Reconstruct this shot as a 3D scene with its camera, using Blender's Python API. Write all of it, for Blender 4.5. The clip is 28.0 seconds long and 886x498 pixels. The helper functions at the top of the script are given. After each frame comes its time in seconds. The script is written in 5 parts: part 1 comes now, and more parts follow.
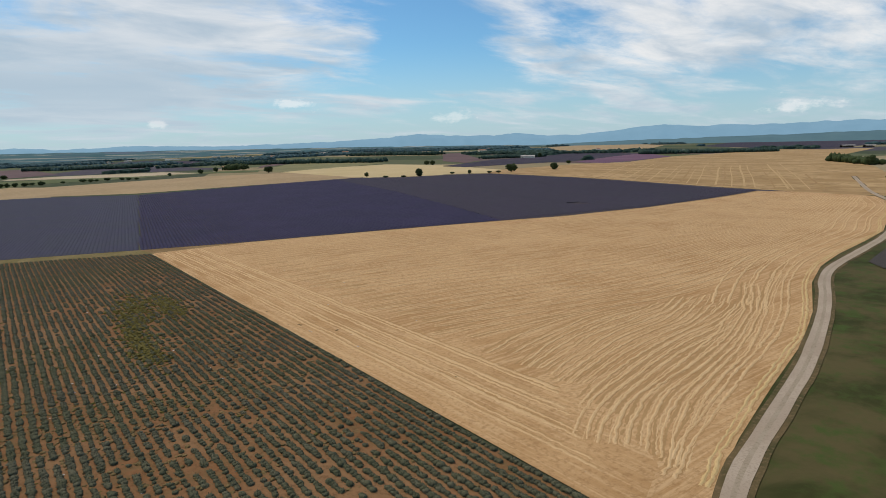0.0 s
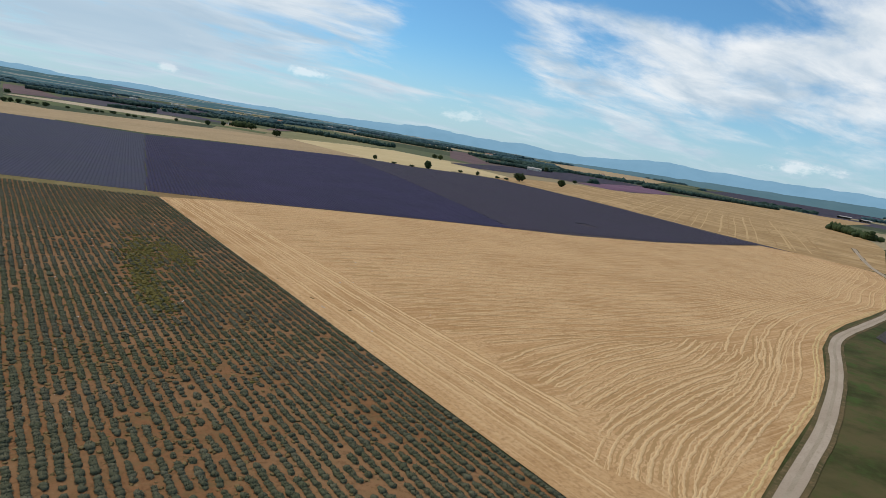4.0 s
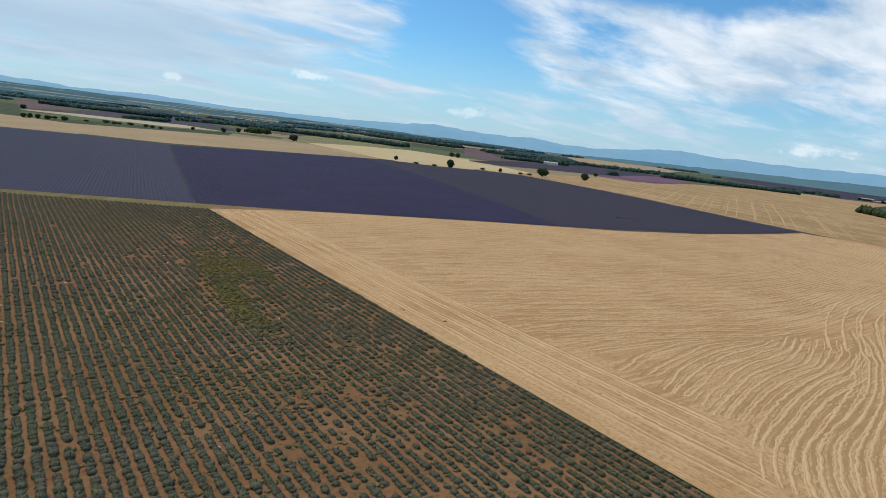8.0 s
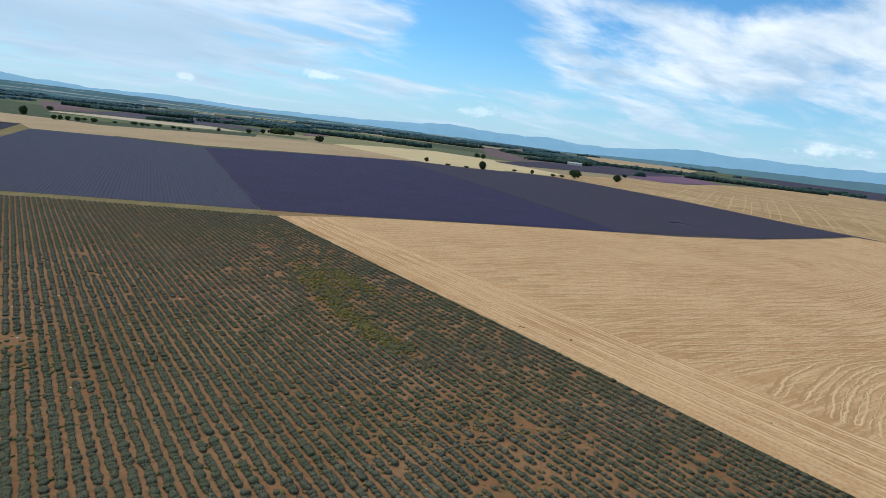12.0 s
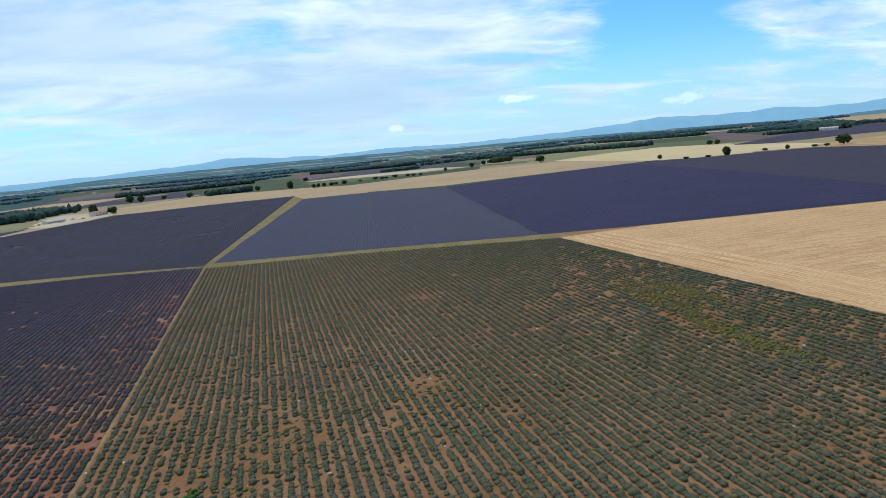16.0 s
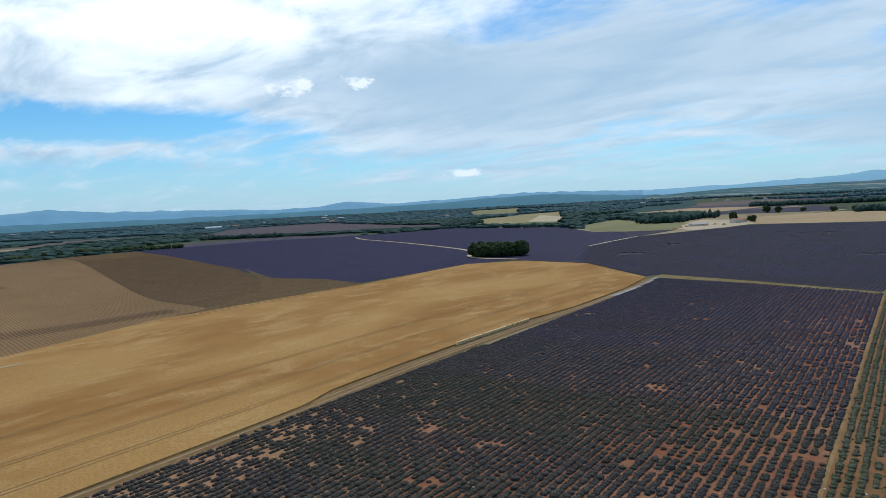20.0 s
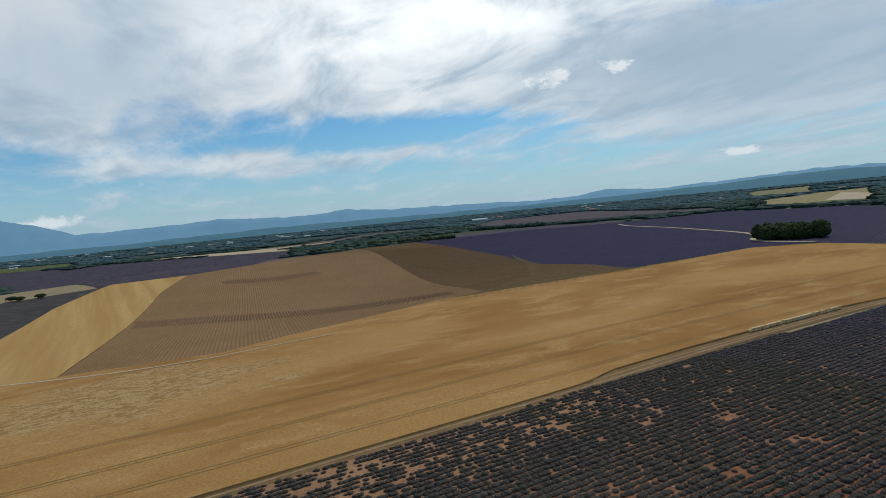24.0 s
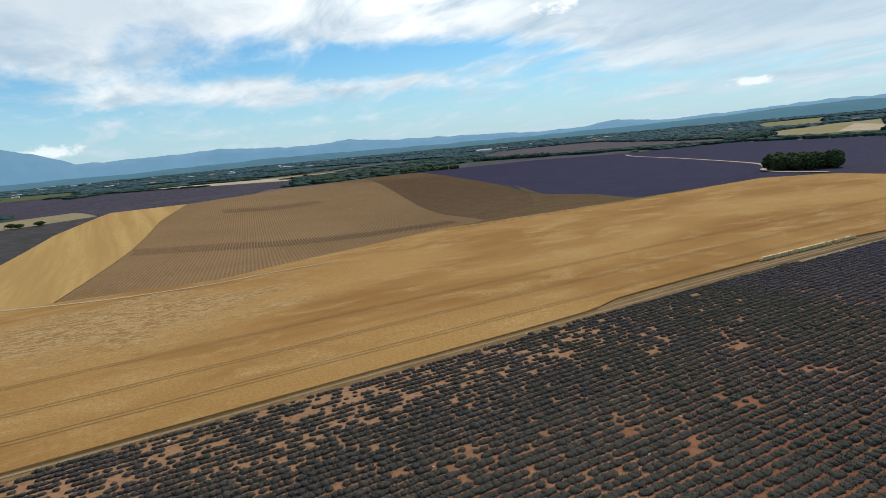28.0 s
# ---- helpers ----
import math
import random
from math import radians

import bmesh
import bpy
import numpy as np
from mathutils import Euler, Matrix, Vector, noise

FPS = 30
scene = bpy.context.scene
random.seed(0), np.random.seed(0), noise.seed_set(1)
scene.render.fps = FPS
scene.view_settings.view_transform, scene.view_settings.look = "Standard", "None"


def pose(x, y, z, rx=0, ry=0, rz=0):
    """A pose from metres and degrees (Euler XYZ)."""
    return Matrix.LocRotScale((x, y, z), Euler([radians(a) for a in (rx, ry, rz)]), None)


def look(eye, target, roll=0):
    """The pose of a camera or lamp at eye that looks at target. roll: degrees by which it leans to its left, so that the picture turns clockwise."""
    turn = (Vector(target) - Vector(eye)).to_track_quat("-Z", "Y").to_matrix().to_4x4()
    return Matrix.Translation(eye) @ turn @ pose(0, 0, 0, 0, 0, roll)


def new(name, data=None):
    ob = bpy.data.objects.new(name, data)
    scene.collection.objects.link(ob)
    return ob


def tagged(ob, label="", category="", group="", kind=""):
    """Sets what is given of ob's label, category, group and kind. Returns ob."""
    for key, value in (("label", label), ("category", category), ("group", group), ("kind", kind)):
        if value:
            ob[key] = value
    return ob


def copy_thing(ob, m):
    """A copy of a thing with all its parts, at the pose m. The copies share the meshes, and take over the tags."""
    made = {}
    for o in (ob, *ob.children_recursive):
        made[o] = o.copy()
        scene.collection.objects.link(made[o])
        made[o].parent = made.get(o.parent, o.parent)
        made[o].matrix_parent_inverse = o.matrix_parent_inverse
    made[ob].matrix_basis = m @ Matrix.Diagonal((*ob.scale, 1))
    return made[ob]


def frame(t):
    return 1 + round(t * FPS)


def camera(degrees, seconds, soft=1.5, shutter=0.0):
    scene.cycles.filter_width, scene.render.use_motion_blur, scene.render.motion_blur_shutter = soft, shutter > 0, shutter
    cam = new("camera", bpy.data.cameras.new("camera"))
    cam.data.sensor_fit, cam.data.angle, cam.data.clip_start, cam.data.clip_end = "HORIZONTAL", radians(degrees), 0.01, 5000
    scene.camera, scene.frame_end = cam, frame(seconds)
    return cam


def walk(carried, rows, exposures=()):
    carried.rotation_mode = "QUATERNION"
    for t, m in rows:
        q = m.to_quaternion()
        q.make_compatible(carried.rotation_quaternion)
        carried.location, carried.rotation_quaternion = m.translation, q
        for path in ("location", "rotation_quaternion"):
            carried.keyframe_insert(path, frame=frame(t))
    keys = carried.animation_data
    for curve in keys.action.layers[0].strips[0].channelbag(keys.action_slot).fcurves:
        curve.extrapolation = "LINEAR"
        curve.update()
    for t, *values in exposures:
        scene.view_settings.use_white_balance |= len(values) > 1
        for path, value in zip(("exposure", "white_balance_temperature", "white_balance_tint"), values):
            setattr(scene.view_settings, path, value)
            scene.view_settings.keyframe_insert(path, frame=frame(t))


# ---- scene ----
cam = camera(71.24, 28.0, soft=0.8)
# seconds, place, then pitch, roll and heading
PATH = [
    (0, -0.98, 0.30, 44.99, 80.31, 1.27, -36.49),
    (0.5, -1.05, 0.64, 44.83, 80.15, -4.08, -36.05),
    (1, -1.48, 1.03, 44.81, 80.07, -7.49, -36.08),
    (1.5, -2.04, 1.74, 44.78, 80.04, -9.10, -36.11),
    (2, -2.75, 2.76, 44.75, 80.00, -9.89, -36.09),
    (2.5, -3.66, 3.99, 44.57, 79.99, -10.01, -36.12),
    (3, -4.83, 5.46, 44.36, 80.00, -9.91, -36.09),
    (3.5, -6.11, 7.03, 44.15, 79.97, -9.69, -36.04),
    (5.5, -11.79, 14.12, 43.48, 79.82, -7.92, -35.77),
    (6, -13.41, 16.13, 43.31, 79.81, -7.54, -35.76),
    (6.5, -15.01, 18.16, 43.05, 79.77, -7.36, -35.66),
    (7, -16.77, 20.27, 42.79, 79.68, -7.19, -35.59),
    (7.5, -18.49, 22.33, 42.57, 79.64, -7.16, -35.52),
    (8, -20.35, 24.50, 42.44, 79.62, -7.03, -35.46),
    (8.5, -22.20, 26.78, 42.30, 79.59, -7.02, -35.39),
    (9, -24.15, 29.12, 42.18, 79.51, -7.06, -35.26),
    (9.5, -26.16, 31.37, 42.14, 79.52, -6.93, -35.23),
    (10, -28.41, 33.73, 42.10, 79.46, -6.95, -35.15),
    (10.5, -30.57, 36.03, 42.13, 79.43, -6.90, -35.11),
    (11, -32.89, 38.60, 42.14, 79.40, -6.86, -34.99),
    (11.5, -35.37, 41.25, 42.11, 79.38, -6.89, -34.85),
    (12, -38.13, 43.84, 42.01, 79.43, -6.93, -34.45),
    (12.5, -41.06, 46.27, 41.93, 79.57, -7.09, -32.72),
    (13, -44.49, 48.41, 41.80, 79.71, -7.02, -28.49),
    (13.5, -47.93, 50.14, 41.69, 79.84, -7.04, -24.42),
    (15.5, -60.34, 56.49, 41.73, 80.64, 5.90, -17.46),
    (16, -62.68, 57.74, 41.81, 80.67, 5.07, -16.23),
    (16.5, -65.00, 58.58, 41.95, 80.52, -0.01, -14.00),
    (17, -67.53, 59.18, 42.15, 80.57, -2.13, -9.22),
    (17.5, -70.34, 59.39, 42.33, 80.75, -3.60, -3.00),
    (18, -73.38, 59.16, 42.63, 81.03, -4.39, 5.09),
    (18.5, -76.29, 58.28, 43.00, 81.33, -4.89, 12.93),
    (19, -79.26, 56.96, 43.33, 82.16, -5.22, 21.46),
    (19.5, -81.84, 55.31, 43.54, 83.73, -2.03, 29.16),
    (20, -83.88, 53.72, 43.62, 85.54, 2.89, 37.51),
    (20.5, -85.62, 52.39, 43.45, 86.76, 5.72, 45.13),
    (21, -86.88, 51.36, 43.09, 87.45, 10.87, 52.89),
    (21.5, -87.69, 50.81, 42.80, 87.89, 14.12, 57.77),
    (22, -88.08, 50.59, 42.56, 88.06, 16.01, 60.51),
    (22.5, -88.10, 50.57, 42.28, 87.63, 13.72, 61.44),
    (24.5, -87.63, 50.61, 40.23, 86.03, 4.33, 61.03),
    (25, -87.74, 50.61, 39.82, 85.53, 4.13, 61.31),
    (25.5, -88.09, 50.84, 39.50, 83.50, 4.27, 61.50),
    (26, -89.05, 51.28, 39.23, 81.84, 4.50, 61.53),
    (26.5, -90.16, 51.89, 38.99, 81.01, 4.71, 61.50),
    (27, -91.38, 52.65, 38.67, 80.50, 4.93, 61.55),
    (27.5, -92.53, 53.50, 38.34, 80.21, 5.15, 61.54),
    (28, -93.49, 54.37, 38.00, 80.07, 5.28, 61.52),
]
walk(cam, [(r[0], pose(*r[1:])) for r in PATH], exposures=[(0, -0.08, 6950, 14), (2, -0.06, 6800, 12), (8, 0.03, 6350, 11), (11, 0.10, 6150, 10), (13, 0.17, 6020, 9), (17, 0.30, 5900, 9), (18.5, 0.33, 5950, 9), (20, 0.0, 6020, 8),
                                                      (22, -0.31, 6250, 9), (25, -0.29, 6550, 10), (27, 0.12, 6720, 10), (28, 0.12, 6720, 10)])

# ---------------------------------------------------------------- light
SUN_AZ, SUN_EL = radians(-16), radians(58)
sun_way = Vector((math.sin(SUN_AZ) * math.cos(SUN_EL), math.cos(SUN_AZ) * math.cos(SUN_EL), math.sin(SUN_EL)))
sun = new("sun", bpy.data.lights.new("sun", "SUN"))
sun.data.energy, sun.data.angle, sun.data.color = 2.2, radians(1.2), (1.0, 0.91, 0.78)
sun.matrix_world = look(sun_way * 100, (0, 0, 0))


class Nodes:
    """Short hand for building a node tree."""

    def __init__(self, tree):
        self.tree = tree
        tree.nodes.clear()

    def add(self, kind, **values):
        n = self.tree.nodes.new(kind)
        for k, v in values.items():
            if k.startswith("i_"):
                n.inputs[k[2:].replace("_", " ")].default_value = v
            else:
                setattr(n, k, v)
        return n

    def wire(self, a, b):
        self.tree.links.new(a, b)

    def put(self, v, socket):
        if hasattr(v, "links"):
            self.wire(v, socket)
        else:
            socket.default_value = v

    def math(self, op, a, b=0.0, clamp=False):
        n = self.add("ShaderNodeMath", operation=op, use_clamp=clamp)
        self.put(a, n.inputs[0])
        self.put(b, n.inputs[1])
        return n.outputs[0]

    def vec(self, op, a, b):
        n = self.add("ShaderNodeVectorMath", operation=op)
        self.put(a, n.inputs[0])
        self.put(b, n.inputs[1])
        return n.outputs["Value"] if op == "DOT_PRODUCT" else n.outputs["Vector"]

    def noise(self, co, scale, detail=4.0, rough=0.55, distort=0.0):
        n = self.add("ShaderNodeTexNoise", i_Scale=scale, i_Detail=detail, i_Roughness=rough, i_Distortion=distort)
        self.wire(co, n.inputs["Vector"])
        return n.outputs["Fac"]

    def span(self, v, a, b, c=0.0, d=1.0):
        n = self.add("ShaderNodeMapRange", interpolation_type="SMOOTHSTEP")
        self.put(v, n.inputs["Value"])
        for k, x in zip(("From Min", "From Max", "To Min", "To Max"), (a, b, c, d)):
            n.inputs[k].default_value = x
        return n.outputs["Result"]

    def mix(self, fac, a, b, blend="MIX"):
        n = self.add("ShaderNodeMix", data_type="RGBA", blend_type=blend)
        self.put(fac, n.inputs["Factor"])
        for v, s in ((a, n.inputs[6]), (b, n.inputs[7])):
            self.put(v if hasattr(v, "links") else (*v[:3], 1.0), s)
        return n.outputs[2]


def build_world():
    world = bpy.data.worlds.new("sky")
    scene.world = world
    world.use_nodes = True
    n = Nodes(world.node_tree)
    sky = n.add("ShaderNodeTexSky", sky_type="NISHITA", sun_disc=False, sun_elevation=SUN_EL, sun_rotation=SUN_AZ,
                altitude=600.0, air_density=1.0, dust_density=0.6, ozone_density=1.6)
    way = n.add("ShaderNodeTexCoord").outputs["Generated"]
    split = n.add("ShaderNodeSeparateXYZ")
    n.wire(way, split.inputs[0])
    up = split.outputs["Z"]
    # a flat cloud deck seen from below: streaks close up towards the horizon
    depth = n.math("ADD", n.math("MAXIMUM", up, 0.0), 0.15)
    deck = n.add("ShaderNodeCombineXYZ")
    n.wire(n.math("DIVIDE", split.outputs["X"], depth), deck.inputs[0])
    n.wire(n.math("DIVIDE", split.outputs["Y"], depth), deck.inputs[1])
    turn = n.add("ShaderNodeMapping")
    turn.inputs["Rotation"].default_value = (0, 0, radians(35))
    turn.inputs["Scale"].default_value = (0.75, 1.3, 1.0)
    n.wire(deck.outputs[0], turn.inputs["Vector"])
    wisp = n.noise(turn.outputs[0], 1.7, 9.0, 0.58, 0.5)
    fine = n.noise(turn.outputs[0], 8.0, 8.0, 0.66, 0.4)
    cover = n.math("ADD", n.math("MULTIPLY", wisp, 0.86), n.math("MULTIPLY", fine, 0.17))
    heading = n.math("MULTIPLY", n.math("ARCTAN2", n.math("MULTIPLY", split.outputs["X"], -1.0), split.outputs["Y"]), 180 / math.pi)
    height_up = n.math("MULTIPLY", n.math("ARCSINE", up), 180 / math.pi)
    # banks of cloud (+) and open sky (-), and banks that look grey from below
    grey, lit = 0.0, 0.0
    for az, el, wide, tall, amount, dull in CLOUDS:
        a = n.math("DIVIDE", n.math("SUBTRACT", heading, az), wide)
        e = n.math("DIVIDE", n.math("SUBTRACT", height_up, el), tall)
        near = n.math("SQRT", n.math("ADD", n.math("MULTIPLY", a, a), n.math("MULTIPLY", e, e)))
        lobe = n.span(near, 0.0, 1.6, 1.0, 0.0)
        if amount:
            cover = n.math("ADD", cover, n.math("MULTIPLY", lobe, amount))
        if dull < 0:
            lit = n.math("ADD", lit, n.math("MULTIPLY", lobe, -dull))
        elif dull:
            grey = n.math("ADD", grey, n.math("MULTIPLY", lobe, dull))
    mask = n.span(cover, 0.45, 0.76)
    shade = n.math("MULTIPLY", n.span(n.noise(turn.outputs[0], 2.2, 7.0, 0.56, 0.4), 0.25, 0.70), n.math("SUBTRACT", 1.0, n.math("MULTIPLY", grey, 0.8), True))
    white = n.mix(shade, (0.43, 0.57, 0.70), (0.93, 0.97, 0.99))
    white = n.mix(n.math("MULTIPLY", lit, shade, True), white, (1.30, 1.36, 1.36))
    blue = n.mix(1.0, sky.outputs[0], (0.058, 0.101, 0.122), "MULTIPLY")
    body = n.mix(n.math("MULTIPLY", mask, 0.93), blue, white)
    haze = n.span(up, -0.02, 0.16, 0.74, 0.0)
    body = n.mix(haze, body, (0.46, 0.62, 0.76))
    # small heaped clouds low over the horizon
    puff_co = n.add("ShaderNodeMapping")
    puff_co.inputs["Scale"].default_value = (1.0, 1.0, 2.0)
    n.wire(way, puff_co.inputs["Vector"])
    puff = n.noise(puff_co.outputs[0], 24.0, 7.0, 0.66)
    low = n.math("MULTIPLY", n.span(up, 0.018, 0.04), n.span(up, 0.10, 0.05))
    total = n.math("MULTIPLY", n.span(puff, 0.64, 0.78, 0.0, 0.6), low)
    for az, el, wide, tall, thick in PUFFS:
        a = n.math("DIVIDE", n.math("SUBTRACT", heading, az), wide)
        e = n.math("DIVIDE", n.math("SUBTRACT", height_up, el), tall)
        near = n.math("SQRT", n.math("ADD", n.math("MULTIPLY", a, a), n.math("MULTIPLY", e, e)))
        total = n.math("ADD", total, n.math("MULTIPLY", n.span(n.math("ADD", near, n.math("MULTIPLY", n.math("SUBTRACT", puff, 0.5), 5.0)), 1.1, 0.1), thick), True)
    body = n.mix(n.math("MULTIPLY", total, 0.75, True), body, (1.02, 1.06, 1.08))
    out = n.add("ShaderNodeBackground", i_Strength=1.0)
    n.wire(body, out.inputs["Color"])
    n.wire(out.outputs[0], n.add("ShaderNodeOutputWorld").inputs["Surface"])


CLOUDS = [(-46, 4.0, 18, 0.9, 0.13, 0.0), (-58, 2.6, 12, 0.7, 0.12, 0.1), (45, 11.5, 13, 3.4, 0.0, 0.75), (-10, 5.5, 12, 3.0, 0.12, 0.6), (-29, 3.6, 10, 0.9, 0.14, 0.3), (-60, 6.0, 16, 2.2, 0.12, 0.0), (-46, 12.5, 10, 1.2, 0.14, 0.0), (-9, 9, 18, 4.5, 0.17, 0.5), (-36, 8.5, 5, 6, -0.30, 0.0), (-52, 9, 11, 2.6, 0.20, 0.0), (-66, 11, 11, 4, 0.22, 0.0), (-56, 4.5, 16, 2, -0.06, 0.0),
          (-54, 13.5, 10, 1.6, -0.18, 0.0), (-17, 12, 12, 5, 0.14, 0.0), (3, 5, 7, 2.2, 0.1, 0.5), (12, 9, 10, 4, 0.12, 0.2), (24, 7, 9, 5, 0.12, 0.1),
          (60, 17, 24, 5.0, 0.46, -1.4), (46, 9.5, 8, 2.2, 0.24, 0.0), (66, 7.0, 13, 1.6, -0.16, 0.0), (44, 9.5, 14, 5, 0.20, 0.0), (58, 11, 16, 2, 0.2, -0.3), (76, 5.6, 18, 1.1, 0.28, 0.0), (90, 13, 11, 5, 0.26, 0.7), (88, 22, 20, 7, 0.45, 0.35),
          (16, 12, 16, 6, 0.24, 0.75), (34, 8, 12, 6, 0.20, 0.8), (70, 12, 10, 3, 0.2, 0.1), (-6, 3.5, 18, 2.6, 0.16, 0.55), (150, 40, 60, 30, 0.15, 0.2)]
PUFFS = [(-37.5, 2.3, 2.4, 0.8, 0.45), (-23.5, 3.7, 1.8, 0.45, 0.6), (-66, 2.4, 2.4, 0.6, 0.6), (-12, 2.1, 0.8, 0.35, 0.5), (44.2, 10.8, 1.5, 0.6, 1.2), (51, 10.6, 2.5, 0.7, 1.1), (35.3, 2.4, 1.5, 0.35, 0.8), (93.6, 1.9, 2.0, 0.6, 0.8)]
build_world()


# ---------------------------------------------------------------- materials
def material(name, build, rough=0.9):
    m = bpy.data.materials.new(name)
    m.use_nodes = True
    n = Nodes(m.node_tree)
    co = n.add("ShaderNodeTexCoord").outputs["Object"]
    colour, relief = build(n, co)
    shader = n.add("ShaderNodeBsdfPrincipled", i_Roughness=rough)
    shader.inputs["Specular IOR Level"].default_value = 0.10
    n.put(colour if hasattr(colour, "links") else (*colour, 1.0), shader.inputs["Base Color"])
    if relief is not None:
        height_in, strength, distance = relief
        bump = n.add("ShaderNodeBump", i_Strength=strength, i_Distance=distance)
        n.wire(height_in, bump.inputs["Height"])
        n.wire(bump.outputs[0], shader.inputs["Normal"])
    n.wire(shader.outputs[0], n.add("ShaderNodeOutputMaterial").inputs["Surface"])
    return m


def mottled(name, a, b, c, large=0.02, fine=0.9, rough=0.95, relief=0.25, stretch=None, turn=0.0):
    """Three tones of one surface at a large and a fine scale."""
    def build(n, co):
        if stretch:
            m = n.add("ShaderNodeMapping")
            m.inputs["Rotation"].default_value = (0, 0, radians(turn))
            m.inputs["Scale"].default_value = stretch
            n.wire(co, m.inputs["Vector"])
            wide = m.outputs[0]
        else:
            wide = co
        big = n.span(n.noise(wide, large, 5.0, 0.6, 0.3), 0.36, 0.64)
        grain = n.noise(co, fine, 6.0, 0.65)
        tone = n.mix(big, a, b)
        return n.mix(n.span(grain, 0.45, 0.72), tone, c), (grain, relief, 0.15)
    return material(name, build, rough)


def crop(name, leaf, bloom, dry, rough=0.9, late=None):
    """Bushes: leaf tone, bloom on some, dry stalks; each bush has its own shade."""
    def build(n, co):
        each = n.add("ShaderNodeNewGeometry").outputs["Random Per Island"]
        patch = n.noise(co, 0.03, 4.0, 0.6)
        grain = n.noise(co, 4.5, 5.0, 0.8)
        tone = n.mix(n.span(patch, 0.40, 0.62), leaf, bloom)
        if late:  # blooms more towards the far end of the field
            split = n.add("ShaderNodeSeparateXYZ")
            n.wire(n.add("ShaderNodeNewGeometry").outputs["Position"], split.inputs[0])
            tone = n.mix(n.span(n.math("ADD", split.outputs["Y"], n.math("MULTIPLY", patch, 160.0)), 240.0, 380.0), tone, late)
        tone = n.mix(n.span(grain, 0.36, 0.52, 0.4, 0.0), tone, tuple(c * 0.65 for c in leaf))
        tone = n.mix(n.math("MULTIPLY", n.math("POWER", each, 3.0), 0.45), tone, dry)
        tone = n.mix(n.span(grain, 0.50, 0.72, 0.0, 0.75), tone, dry)
        return tone, (grain, 0.6, 0.15)
    return material(name, build, rough)


def foliage(name, a, b, scale=0.6):
    def build(n, co):
        each = n.add("ShaderNodeNewGeometry").outputs["Random Per Island"]
        grain = n.noise(co, scale, 5.0, 0.7)
        return n.mix(n.math("ADD", n.math("MULTIPLY", each, 0.5), n.span(grain, 0.3, 0.8, 0.0, 0.5)), a, b), (grain, 0.9, 0.3)
    return material(name, build, 0.85)


def land_build(n, co):
    """Far farmland: a patchwork of crops, meadows and woods."""
    m = n.add("ShaderNodeMapping")
    m.inputs["Rotation"].default_value = (0, 0, radians(31))
    m.inputs["Scale"].default_value = (0.0042, 0.0017, 1.0)
    n.wire(co, m.inputs["Vector"])
    v = n.add("ShaderNodeTexVoronoi", voronoi_dimensions="2D", i_Scale=1.0, i_Randomness=0.9)
    n.wire(m.outputs[0], v.inputs["Vector"])
    part = n.add("ShaderNodeSeparateColor")
    n.wire(v.outputs["Color"], part.inputs[0])
    ramp = n.add("ShaderNodeValToRGB")
    ramp.color_ramp.interpolation = "CONSTANT"
    tones = ((0.0, (0.050, 0.070, 0.030)), (0.34, (0.10, 0.115, 0.05)), (0.48, (0.30, 0.235, 0.125)), (0.60, (0.060, 0.050, 0.075)),
             (0.72, (0.13, 0.095, 0.085)), (0.80, (0.045, 0.062, 0.030)), (0.93, (0.36, 0.28, 0.16)))
    while len(ramp.color_ramp.elements) < len(tones):
        ramp.color_ramp.elements.new(0.5)
    for e, (at, tone) in zip(ramp.color_ramp.elements, tones):
        e.position, e.color = at, (*tone, 1.0)
    n.wire(part.outputs[0], ramp.inputs[0])
    grain = n.noise(co, 0.05, 6.0, 0.65)
    return n.mix(n.span(grain, 0.35, 0.75, 0.0, 0.45), ramp.outputs[0], (0.16, 0.14, 0.08)), (grain, 0.3, 0.5)


M_LAND = material("far_farmland", land_build, 0.95)


def soil_build(east, west, crumb, weed, weedy):
    """Dry earth: one tone in the west of the field and one in the east, pale crumbs and stones, thin dry weeds."""
    def build(n, co):
        split = n.add("ShaderNodeSeparateXYZ")
        n.wire(co, split.inputs[0])
        patch = n.noise(co, 0.045, 5.0, 0.62, 0.5)
        grain = n.noise(co, 1.1, 6.0, 0.72)
        tufts = n.noise(co, 0.42, 6.0, 0.75, 0.4)
        tone = n.mix(n.span(n.math("ADD", split.outputs["X"], n.math("MULTIPLY", patch, 60.0)), -160.0, -110.0), west, east)
        tone = n.mix(n.span(patch, 0.38, 0.66, 0.0, 0.5), tone, crumb)
        tone = n.mix(n.math("MULTIPLY", n.span(tufts, 0.44, 0.60), n.span(patch, 0.34, 0.58, weedy, weedy * 0.3)), tone, weed)
        tone = n.mix(n.span(grain, 0.34, 0.50, 0.55, 0.0), tone, tuple(c * 0.55 for c in east))
        return n.mix(n.span(grain, 0.56, 0.74, 0.0, 0.65), tone, crumb), (grain, 0.9, 0.2)
    return build


